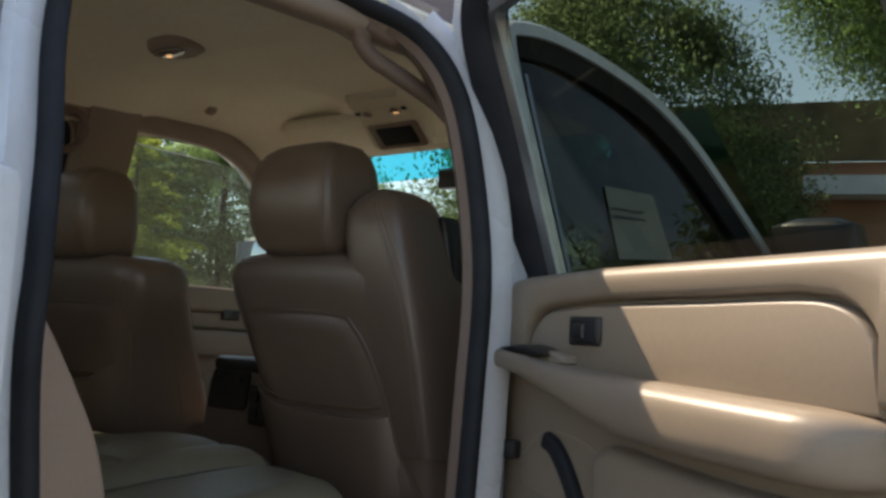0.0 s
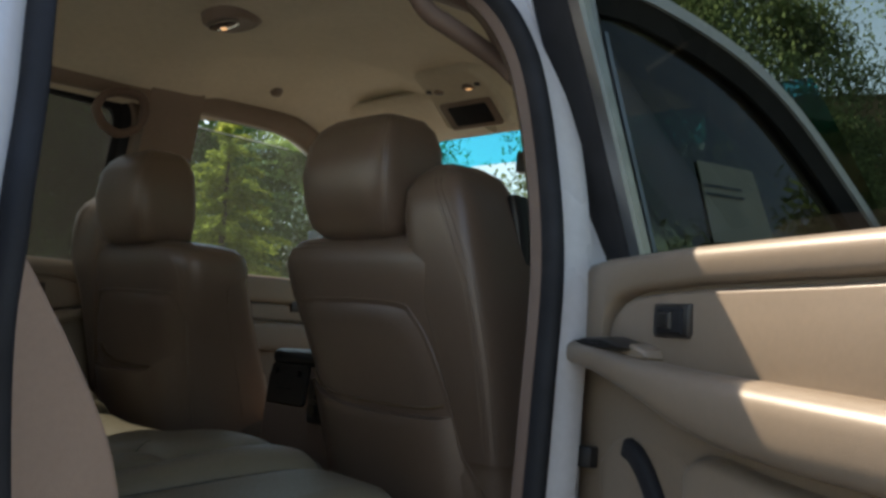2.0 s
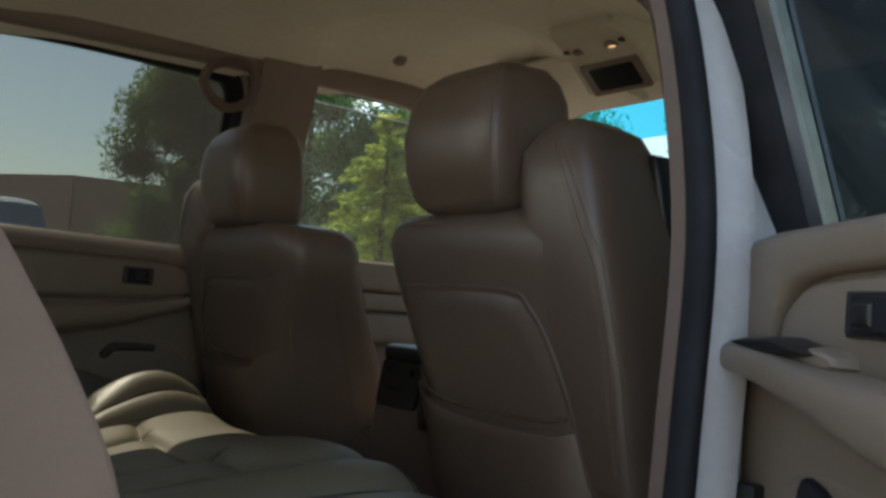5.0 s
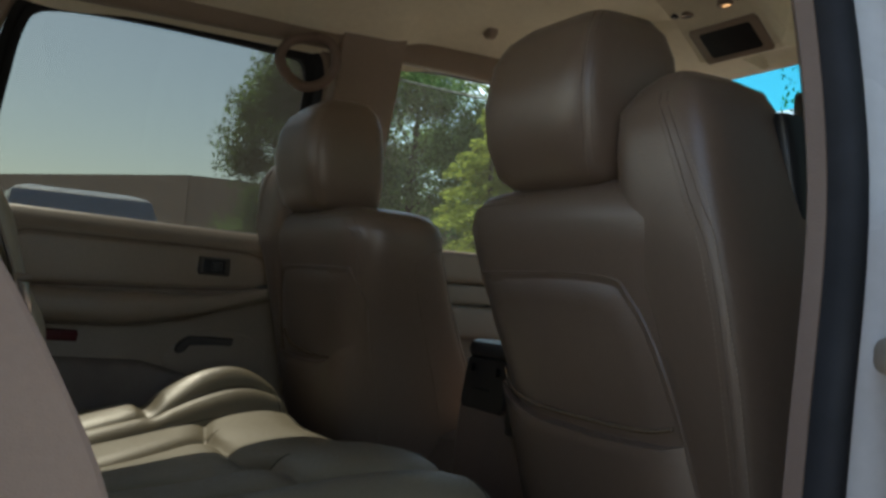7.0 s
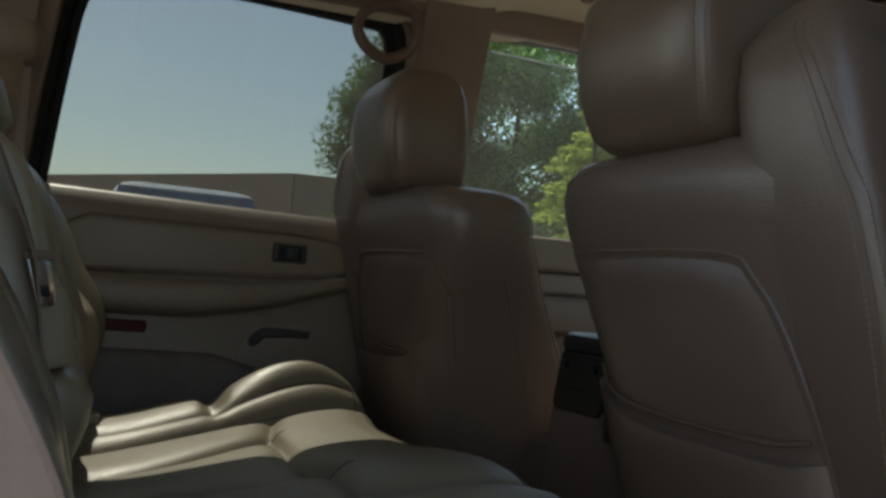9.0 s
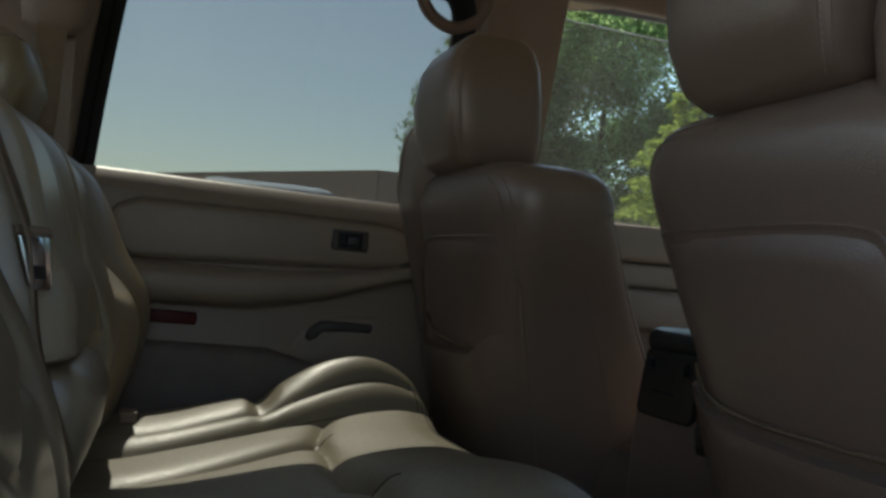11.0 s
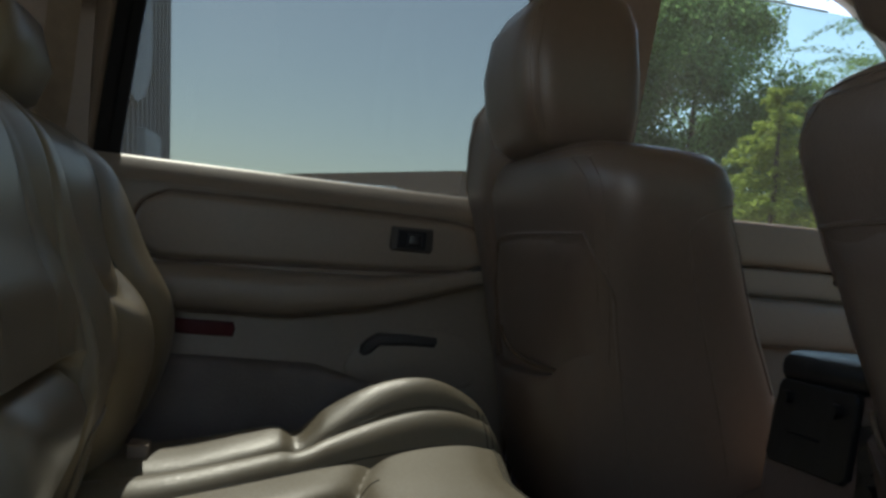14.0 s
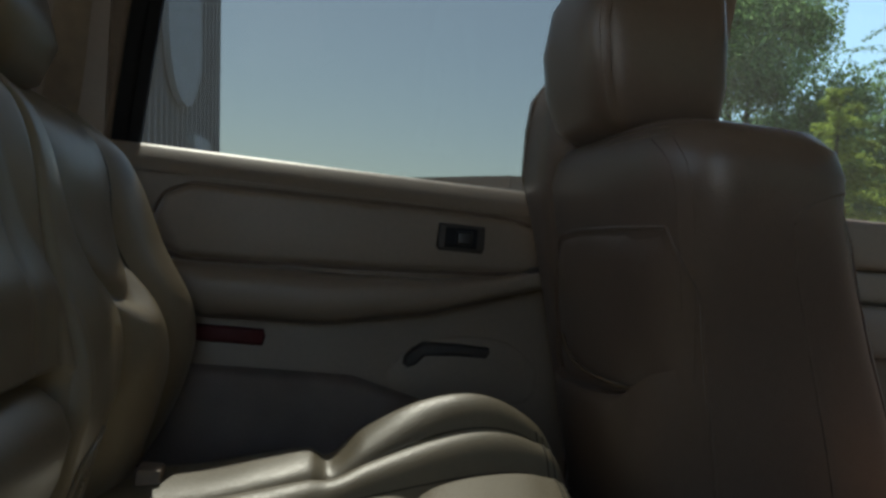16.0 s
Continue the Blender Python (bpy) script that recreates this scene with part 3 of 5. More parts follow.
def front_door(side, label, glass_top, tint):
    x = lambda z: side_x(side, z)
    o = side
    d = part("door", loft([[(x(z), y, z), (x(z) + o * 0.12, y, z)] + [(x(z) + o * 0.12, 1.15, z), (x(z), 1.15, z)] for y, z in ((0.14, 0.6), (0.14, 1.0), (0.14, 1.27), (0.14, 1.295))]), VINYL if side < 0 else WHITE_PAINT, body, label, smooth=False, bevel=0.01)
    for nm, z, w, deep in (("top_rail", 1.262, 0.078, 0.05), ("insert", 1.196, 0.05, 0.03), ("armrest", 1.125, 0.085, 0.11)):
        part(nm, sweep(smooth_path([(x(1.2) - o * 0.005, 0.15, z), (x(1.2) - o * 0.01, 0.6, z + 0.004), (x(1.2) - o * 0.01, 1.1, z + 0.006)]), oval(0, 0, deep, w, 24, 6), (0, 0, 1)), VINYL, d)
    part("switch_bezel", block(x(1.2) - 0.035 if o > 0 else x(1.2), x(1.2) if o > 0 else x(1.2) + 0.035, 0.70, 0.765, 1.205, 1.24, 0.004), BLACK, d)
    line = [(0.135, 1.30), (0.135, 1.5), (0.14, 1.69), (0.17, 1.728), (0.32, 1.742), (0.55, 1.715), (0.70, 1.66), (0.82, 1.575), (1.0, 1.40), (1.09, 1.30)]
    if side < 0:
        line = [(0.27, 1.30), (0.272, 1.5), (0.275, 1.69), (0.30, 1.728), (0.45, 1.74), (0.62, 1.735), (0.75, 1.70), (0.86, 1.60), (1.0, 1.42), (1.09, 1.30)]
    path = smooth_path([(x(z) + o * 0.06, y, z) for y, z in line], 5)
    if side < 0:
        part("window_frame", sweep(path, [(-0.03, -0.02), (-0.03, 0.02), (0.012, 0.02), (0.012, -0.02)], (1, 0, 0)), RUBBER, d)
    else:
        part("door_frame", sweep(path, [(-0.034, -0.02), (-0.034, 0.016), (-0.028, 0.026), (-0.006, 0.028), (-0.006, -0.02)], (1, 0, 0)), WHITE_PAINT, d, "white painted door frame")
        part("window_frame", sweep(path, [(-0.006, -0.02), (-0.006, 0.02), (0.03, 0.008), (0.03, -0.02)], (1, 0, 0)), RUBBER, d)
    if side > 0:
        part("frame_trim", sweep(path[:10], [(0.03, -0.02), (0.03, 0.012), (0.04, 0.012), (0.04, -0.02)], (1, 0, 0)), GREY_METAL, d)
    edge = [(y, min(z, glass_top - 0.03 * max(0, (y - 0.3)))) for y, z in line]
    g = part("window_pane", face([(x(z) + o * 0.05, y, z) for y, z in edge]), tint, d, smooth=False)
    g.visible_shadow = False
    if side < 0:
        top = [(x(z) + o * 0.05, y, z) for y, z in edge if 0.28 < y < 0.72 and z > 1.6]
        part("glass_edge", tube(top, 0.0022, 6, (1, 0, 0)), EDGE, d, "pale ground edge of the lowered glass")
    return d


front_door(-1, "closed tan front car door with its glass partly lowered", 1.695, CLEAR)
front_right = front_door(1, "closed white front car door with tinted glass", 1.76, TINTED_FRONT)
# pale paper, with the dimming by the tinted glass put into its colour
PAPER = material("tint_dimmed_paper", (0.20, 0.21, 0.18), 0.9, 0.06, 12)
# spots just outside the front pane
inside = lambda y, z: (side_x(1, z) + 0.0535, y, z)
part("paper_sheet", face([inside(y, z) for y, z in ((0.375, 1.355), (0.585, 1.375), (0.57, 1.505), (0.385, 1.495))]), PAPER, front_right, "printed sheet just outside the glass, greyed to look dimmed by it", smooth=False)
for z in (1.45, 1.435):
    part("printed_bar", face([(x + 0.002, y, q) for x, y, q in (inside(0.385, z), inside(0.51, z + 0.008), inside(0.51, z + 0.013), inside(0.385, z + 0.005))]), BLACK, front_right, smooth=False)


# ---- windscreen ----
def screen_point(u, v):
    x = -0.74 + 1.45 * u
    bow = (1 - (2 * u - 1) ** 2) * 0.10
    return (x * (1 + 0.12 * v), 0.93 + 0.62 * v + bow, 1.80 - 0.58 * v - 0.03 * (2 * u - 1) ** 2)


ws = thing("windscreen", "curved windscreen glass with a blue shade band", "windscreen", at=(0, 1.2, 1.4))
for nm, v0, v1, mt in (("shade_band", 0.0, 0.17, SHADE_BAND), ("pane", 0.17, 1.0, SCREEN)):
    g = part(nm, sheet(lambda u, v: screen_point(u, v0 + (v1 - v0) * v), 20, 10), mt, ws)
    g.visible_shadow = False


# ---- front seats ----
TOWER_SEAM = ((0.19, 1.425), (0.222, 1.37), (0.252, 1.30), (0.272, 1.24), (0.282, 1.15), (0.284, 1.0))


def front_seat(cx, out, dy=0.0, wide=0.0):
    """A front seat round its middle cx; out: the side of its belt tower."""
    d = thing("front_seat", "brown leather front seat with a map pocket behind", "car seat", "front seats", at=(cx, 0.35, 0.6))
    X = lambda v: cx + out * v
    rear = lambda z: 0.075 - 0.22 * (z - 1.06)
    rows = []
    slim = lambda z: 0.05 * lerp([(1.22, 1.0), (1.29, 0.0)], z) if out < 0 else 0.0
    for z, l, r, inset, t in ((0.72, 0.14, 0.25, 0.02, 0.27), (0.78, 0.16, 0.28, 0.004, 0.30), (0.92, 0.172, 0.30, 0.0, 0.31), (1.06, 0.192, 0.305, 0.0, 0.285), (1.12, 0.206, 0.303, 0.0, 0.266), (1.18, 0.228, 0.297, 0.0, 0.243),
                              (1.225, 0.248, 0.29, 0.0, 0.227), (1.256, 0.256, 0.283, 0.0, 0.217), (1.288, 0.261, 0.272, 0.0, 0.222), (1.313, 0.252, 0.255, 0.007, 0.212), (1.330, 0.228, 0.225, 0.02, 0.188), (1.339, 0.185, 0.18, 0.04, 0.145), (1.342, 0.13, 0.13, 0.06, 0.10)):
        r -= slim(z)
        rows.append((z, X((r - l) / 2), rear(z) + inset + t / 2, r + l, t))
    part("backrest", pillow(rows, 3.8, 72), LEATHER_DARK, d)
    back_rows = rows
    # the belt tower at the outer shoulder
    rows = []
    for z, a, b, inset, t in ((0.98, 0.20, 0.305, 0.006, 0.19), (1.12, 0.17, 0.306, 0.003, 0.19), (1.22, 0.14, 0.296, 0.002, 0.185), (1.31, 0.112, 0.278, 0.008, 0.175), (1.37, 0.106, 0.265, 0.018, 0.162), (1.41, 0.109, 0.25, 0.028, 0.148),
                              (1.437, 0.128, 0.235, 0.05, 0.115), (1.452, 0.155, 0.205, 0.068, 0.075)):
        b, inset = b + wide - slim(z), inset - wide * lerp([(1.1, 0.0), (1.35, 0.7)], z)
        rows.append((z, X((a + b) / 2), rear(z) + inset + t / 2, b - a, t))
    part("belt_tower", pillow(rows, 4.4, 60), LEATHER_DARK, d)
    tower_rows = rows
    rows = []
    for z, w, back, front in ((1.330, 0.13, 0.045, 0.13), (1.335, 0.19, 0.024, 0.14), (1.349, 0.218, 0.006, 0.148), (1.39, 0.238, -0.010, 0.15), (1.44, 0.242, -0.018, 0.147), (1.495, 0.232, -0.012, 0.14),
                              (1.524, 0.21, 0.004, 0.13), (1.543, 0.17, 0.026, 0.118), (1.551, 0.11, 0.046, 0.103)):
        rows.append((z, X(-0.01), (back + front) / 2, w, front - back))
    part("headrest", pillow(rows, 5.6, 72), LEATHER_DARK, d)
    head_rows = rows
    for k in (-0.06, 0.04):
        part("headrest_post", tube([(X(k), 0.10, 1.30), (X(k), 0.10, 1.36)], 0.006, 10, (1, 0, 0)), CHROME, d)
    # map pocket panel and its flap
    def P(a, b, n):
        best = 9.0
        c, w = (line_at([(r[0], r[k]) for r in back_rows], b) for k in (1, 3))
        if out * (c - X(a)) > w / 2 * 0.94:
            a = out * (c - cx) - w / 2 * 0.94
        for table, power in ((back_rows, 3.8), (tower_rows, 4.4)):
            if not table[0][0] <= b <= table[-1][0]:
                continue
            c, m, w, t = (line_at([(r[0], r[k]) for r in table], b) for k in (1, 2, 3, 4))
            q = abs(X(a) - c) / (w / 2)
            if q < 1:
                best = min(best, m - t / 2 * (1 - q ** power) ** (1 / power))
        return Vector((X(a), (best if best < 9 else 0.12) - n, b))

    def outer(a, z):
        c, w = (line_at([(r[0], r[k]) for r in tower_rows], z) for k in (1, 3))
        return min(a, out * (c - cx) + w / 2 - 0.012)

    outline = [(-0.20, 1.225), (0.09, 1.225), (0.15, 1.20), (0.19, 1.13), (0.225, 1.0), (0.235, 0.86), (-0.15, 0.86), (-0.185, 1.0), (-0.205, 1.15)]
    outline = [(p.x, p.y) for p in smooth_path([(a, b, 0) for a, b in outline + outline[:1]], 4)[:-1]]

    def skin(inside, depth, lip):
        """A panel that follows the back, with a rounded edge."""
        rings = []
        m = (sum(a for a, b in inside) / len(inside), sum(b for a, b in inside) / len(inside))
        for k in range(9):
            f = 1 - (k / 8) ** 1.0
            h = -0.004 + depth * min(1, (1 - f) / lip) ** 0.5
            rings.append([P(m[0] + (a - m[0]) * (0.02 + 0.98 * f), m[1] + (b - m[1]) * (0.02 + 0.98 * f), h) for a, b in inside])
        return loft(rings)

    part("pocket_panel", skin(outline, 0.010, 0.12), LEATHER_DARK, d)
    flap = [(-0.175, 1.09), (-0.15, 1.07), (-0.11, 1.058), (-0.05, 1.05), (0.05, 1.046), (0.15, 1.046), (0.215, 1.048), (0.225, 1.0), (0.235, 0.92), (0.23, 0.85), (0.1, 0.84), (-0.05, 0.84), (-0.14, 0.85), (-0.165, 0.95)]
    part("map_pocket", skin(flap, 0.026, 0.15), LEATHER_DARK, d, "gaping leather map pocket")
    # the pocket has no opening; a cord stands in for the shade of one
    mouth = smooth_path([(a, b, 0) for a, b in ((-0.172, 1.090), (-0.155, 1.074), (-0.12, 1.062), (-0.05, 1.053), (0.06, 1.050), (0.16, 1.052), (0.205, 1.06))], 6)
    part("mouth_shade_cord", tube([P(q.x * (1 if out > 0 else -0.85), q.y + 0.004, 0.009) for q in (mouth if out > 0 else mouth[:-9])], 0.0026, 8), CARPET, d, "thin cord drawn as the shade in the map pocket's mouth")
    for k in (0.0, 0.011):
        seam = smooth_path([(a + k, z, 0) for a, z in TOWER_SEAM], 8)
        part("seam", tube([P(outer(q.x, q.y), q.y, 0.0) for q in seam], 0.0010, 6), STITCH, d)
    rim = smooth_path([(a, b, 0) for a, b in outline + outline[:1]], 2)
    part("panel_piping", tube([P(q.x, q.y, 0.001) for q in rim], 0.0022, 6), LEATHER_DARK, d)
    for hand in (-1, 1):
        for o_ in (0.0, 0.007):
            line = []
            for k in range(17):
                z = 1.342 + 0.196 * k / 16
                c, m, w, t = (line_at([(r[0], r[i]) for r in head_rows], z) for i in (1, 2, 3, 4))
                q = 0.955 - o_ / (w / 2)
                line.append((c + hand * w / 2 * q, m - t / 2 * (1 - q ** 5.6) ** (1 / 5.6) - 0.0003, z))
            part("seam", tube(line, 0.0008, 6), STITCH, d)

    def stitches(path, side):
        """Short threads along a seam."""
        bm = bmesh.new()
        run, last = 0.0, path[0]
        for p in path[1:]:
            step = (Vector(p) - Vector(last)).length
            while run < step:
                c = Vector(last).lerp(Vector(p), run / step)
                t = (Vector(p) - Vector(last)).normalized()
                w = t.cross(Vector((0, 1, 0))).normalized() * 0.0006
                o = Vector((side, -0.0009, 0))
                q = [bm.verts.new(c + o + t * e * 0.0021 + w * f + Vector((0, h, 0))) for e in (-1, 1) for f, h in ((-1, 0), (0, -0.0007), (1, 0))]
                bm.faces.new((q[0], q[3], q[4], q[1]))
                bm.faces.new((q[1], q[4], q[5], q[2]))
                run += 0.0062
            run, last = run - step, p
        tagged(part("stitching", bm, THREAD, d), kind="stuff")

    tower_seam = smooth_path([(a, z, 0) for a, z in TOWER_SEAM], 8)
    for k in (-0.006, 0.017):
        stitches([P(outer(q.x + k, q.y), q.y, 0.0) for q in tower_seam], 0.0)
    stitches(line, 0.006)

    def S(y, z, n):
        """A spot on the seat's inner side, y behind its middle line."""
        c, m, w, t = (line_at([(r[0], r[k]) for r in back_rows], z) for k in (1, 2, 3, 4))
        q = min(0.98, abs(y - m) / (t / 2))
        return Vector((c - out * (w / 2 * (1 - q ** 3.8) ** (1 / 3.8) + n), y, z))

    corner = smooth_path([(0.036, 1.312, 0), (0.052, 1.26, 0), (0.068, 1.20, 0), (0.087, 1.13, 0), (0.105, 1.04, 0), (0.125, 0.92, 0)], 6)
    for k in (0.0, 0.010):
        part("seam", tube([S(q.x + k, q.y, 0.0002) for q in corner], 0.0009, 6), STITCH, d)
    fold = smooth_path([(0.235, 1.278, 0), (0.19, 1.264, 0), (0.162, 1.243, 0), (0.174, 1.20, 0), (0.214, 1.115, 0), (0.247, 1.034, 0), (0.275, 0.95, 0)], 6)
    part("fold", tube([S(q.x, q.y, -0.0008) for q in fold], 0.0020, 6), STITCH, d)
    front_seam = smooth_path([(0.225, 1.262, 0), (0.245, 1.21, 0), (0.285, 1.13, 0), (0.33, 1.05, 0)], 6)
    part("seam", tube([S(q.x, q.y, 0.0) for q in front_seam], 0.0014, 6), STITCH, d)
    for z in (1.316, 1.325, 1.333):
        part("seam", tube([P(-0.07 - 0.145 * k / 14, z, 0.0004) for k in range(15)], 0.0010, 6), STITCH, d)
    # seat cushion and base
    rows = [(0.66, X(0), 0.58, 0.50, 0.56), (0.74, X(0), 0.59, 0.60, 0.66), (0.86, X(0), 0.59, 0.62, 0.68), (0.92, X(0), 0.60, 0.60, 0.66), (0.94, X(0), 0.60, 0.52, 0.58)]
    part("cushion", pillow(rows, 4), LEATHER_DARK, d)
    part("seat_base", block(cx - 0.2, cx + 0.2, 0.3, 0.75, 0.58, 0.72, 0.02), BLACK, d)
    if out > 0:
        part("belt_guide", pillow([(1.285, X(0.262), 0.20, 0.02, 0.05), (1.30, X(0.266), 0.195, 0.034, 0.08), (1.37, X(0.262), 0.185, 0.034, 0.09), (1.40, X(0.255), 0.175, 0.028, 0.07), (1.41, X(0.26), 0.15, 0.014, 0.03)], 3), BLACK, d, "black plastic belt guide")
    d.location.y += dy
    return d


front_seat(0.345, 1)
front_seat(-0.485, -1, -0.025, 0.022)


# ---- rear bench ----
bench = thing("rear_bench_seat", "tan leather rear bench seat, partly in sunlight", "car seat", at=(-0.05, -0.35, 0.6))
SEAMS = ((-0.40, -0.53, 0.96), (-0.30, -0.475, 0.96), (-0.125, -0.33, 0.62), (0.03, 0.12, 0.62), (0.17, 0.28, 0.96), (0.30, 0.41, 0.96))


def bell(v, w):
    return math.exp(-(v / w) ** 2)


def fan_x(x, v):
    """Where a line that starts at x at the back of the cushion stands further forward."""
    knots = [(-0.76, -0.76)] + [(a, b) for a, b, lim in SEAMS] + [(0.62, 0.62)]
    return x + (line_at(knots, x) - x) * lerp([(0.1, 0.0), (0.95, 1.0)], v)


def cushion_z(base, v):
    """Height of the cushion; base: the line's x at the back; v: 0 at the back, 1 at the front edge."""
    x, y = fan_x(base, v), -0.52 + 0.55 * v
    mid = lerp([(-0.50, 0.0), (-0.28, 1.0)], base)
    side = curve_at([(0.0, 0.90), (0.2, 0.914), (0.36, 0.934), (0.43, 0.941), (0.47, 0.934), (0.54, 0.968), (0.68, 1.010), (0.81, 1.023), (0.92, 1.0), (0.97, 0.965), (1.0, 0.90)], v)
    core = curve_at([(0.0, 0.885), (0.25, 0.905), (0.5, 0.925), (0.64, 0.935), (0.80, 0.946), (0.90, 0.945), (0.96, 0.928), (1.0, 0.86)], v)
    core += 0.034 * bell(x - 0.19, 0.20) * lerp([(0.3, 0.2), (0.8, 1.0)], v)
    for (a, _, _), (b, _, _) in ((SEAMS[0], SEAMS[1]), (SEAMS[4], SEAMS[5])):
        if a < base < b:
            core += 0.010 * math.sin(math.pi * (base - a) / (b - a))
    z = side + (core - side) * mid - 4.0 * max(0, -0.53 - x) ** 2
    edge = max(0, abs(x + 0.06) - 0.60) / 0.09
    z -= 0.06 * min(1, edge) ** 2
    for a, b, lim in SEAMS:
        fade = 1 - lerp([(lim - 0.03, 0.0), (lim + 0.02, 1.0)], v)
        z -= fade * 0.016 * math.exp(-math.hypot(base - a, 0.0015) / 0.016)
    if SEAMS[1][0] < base < SEAMS[4][0]:
        vc = lerp([(-0.42, 0.64), (-0.22, 0.61), (0.0, 0.575), (0.2, 0.60), (0.32, 0.64)], x)
        z -= 0.015 * math.exp(-math.hypot(v - vc, 0.004) / 0.028)
    return z + 0.0012 * noise.noise((x * 7, y * 7, 0))


def cushion_point(u, v):
    base = -0.76 + 1.38 * u
    x = fan_x(base, v)
    return (x, -0.52 + lerp([(-0.5, 0.55), (-0.22, 0.505)], x) * v, cushion_z(base, v))


part("cushion", sheet(cushion_point, 300, 130, (0, 0, -0.10)), LEATHER, bench)
for a, b, lim in SEAMS:
    for k in ((-0.005, 0.005) if lim > 0.9 else (0.0,)):
        part("seam", tube([Vector(cushion_point((a + k + 0.76) / 1.38, 0.04 + (min(lim + 0.035, 0.995) - 0.04) * i / 60)) + Vector((0, 0, 0.0002)) for i in range(61)], 0.0010, 6), SEAM_LINE, bench)
for v in (0.925, 0.94):
    part("seam", tube([Vector(cushion_point((-0.42 + 0.82 * k / 60 + 0.76) / 1.38, v + 0.012 * math.sin(math.pi * k / 60))) + Vector((0, 0, 0.0004)) for k in range(61)], 0.0011, 6), SEAM_LINE, bench)
part("cushion_base", block(-0.74, 0.60, -0.49, -0.03, 0.62, 0.86, 0.02), LEATHER, bench)


def seat_back(x0, x1, top, curve, lobes, waist=None, tilt=0.0, bulge=0.016):
    """A leaning back with upright flutes and bolsters at its sides."""
    def f(u, v):
        x = x0 + (x1 - x0) * u
        z = 0.84 + (top - 0.84) * v
        y = curve_at(curve, z)
        e = min(u, 1 - u) * (x1 - x0)
        y += bulge * bell(e - 0.06, 0.045) * (1 - v ** 4)
        y -= 0.04 * max(0, 1 - e / 0.03) ** 2
        for c in lobes:
            y -= 0.014 * math.exp(-abs(x - c - tilt * (1 - v)) / 0.012)
        if waist and lobes[0] < x - tilt * (1 - v) < lobes[-1]:
            y -= 0.012 * math.exp(-abs(z - waist + 0.05 * bell(x - (x0 + x1) / 2, 0.09)) / 0.010)
        y += 0.002 * noise.noise((x * 9, z * 9, 7))
        return (x, y, z - 0.035 * max(0, 1 - e / 0.07) ** 2 * v ** 3)
    return sheet(f, 80, 60, (0, -0.09, -0.02))


OUTER = [(0.84, -0.515), (0.937, -0.462), (1.027, -0.436), (1.09, -0.442), (1.16, -0.484), (1.265, -0.539), (1.31, -0.598), (1.34, -0.665)]
HOLLOW = [(-0.74, 0.05), (-0.72, 0.018), (-0.66, 0.0), (-0.60, 0.015), (-0.56, 0.035), (-0.50, 0.040), (-0.42, 0.052), (-0.35, 0.062), (-0.28, 0.055), (-0.20, 0.055), (0.12, 0.06)]
SEAM_OUT = [(0.90, -0.615), (1.0, -0.60), (1.10, -0.57), (1.16, -0.56), (1.23, -0.585), (1.33, -0.62)]
SEAM_IN = [(0.90, -0.40), (0.96, -0.41), (1.03, -0.42), (1.08, -0.43), (1.11, -0.42), (1.18, -0.36), (1.33, -0.325)]


SLOT_NEAR = [(0.84, -0.218), (0.92, -0.220), (0.94, -0.224), (0.958, -0.237), (0.970, -0.252), (0.978, -0.272), (0.982, -0.30)]
SLOT_FAR = [(0.84, -0.25), (0.913, -0.262), (0.929, -0.272), (0.948, -0.290), (0.967, -0.309), (0.982, -0.318)]


def left_back(x, z, slot=True):
    """The face of the left backrest and the middle beside it."""
    y = curve_at(OUTER, z) - curve_at(HOLLOW, x) * lerp([(0.84, 0.3), (1.0, 0.8), (1.1, 1.0), (1.32, 0.55)], z)
    a, b = curve_at(SEAM_OUT, z), curve_at(SEAM_IN, z)
    y -= 0.015 * math.exp(-math.hypot(x - a, 0.002) / 0.016)
    y -= 0.016 * math.exp(-math.hypot(x - b, 0.002) / 0.018)
    if a < x < b:
        t = (x - a) / (b - a)
        zc = 1.155 - 0.045 * t - 0.03 * math.sin(math.pi * t)
        y -= 0.016 * math.exp(-math.hypot(z - zc, 0.002) / 0.012)
        y += 0.018 * math.sin(math.pi * t) * lerp([(zc - 0.02, 1.0), (zc + 0.005, 0.0)], z)
    if x > b:
        y += 0.016 * math.sin(math.pi * min(1, (x - b) / 0.19)) * lerp([(1.02, 0.3), (1.12, 1.0)], z)
        y -= 0.006 * math.exp(-abs(x + 0.13) / 0.010) * lerp([(1.0, 0.0), (1.1, 1.0)], z)
    if x > -0.215:
        y -= lerp([(1.035, 0.09), (1.058, 0.018), (1.13, 0.0)], z) * lerp([(-0.215, 0.0), (-0.19, 1.0)], x)
    if slot and z < 0.985:
        y -= 0.03 * lerp([(0.0, 0.0), (0.006, 1.0)], min(curve_at(SLOT_NEAR, z) - x, x - curve_at(SLOT_FAR, z), (0.985 - z) * 0.8))
    return y + 0.001 * noise.noise((x * 7, z * 7, 7))


def back_part(x0, x1, nu):
    def f(u, v):
        x, z = x0 + (x1 - x0) * u, 0.84 + 0.50 * v
        e = min(u, 1 - u) * (x1 - x0)
        return (x, left_back(x, z) - 0.012 * max(0, 1 - e / 0.012) ** 2, z - 0.03 * max(0, 1 - (x + 0.73) / 0.08) ** 2 * v ** 3)
    return sheet(f, nu, 110, (0, -0.09, -0.02))


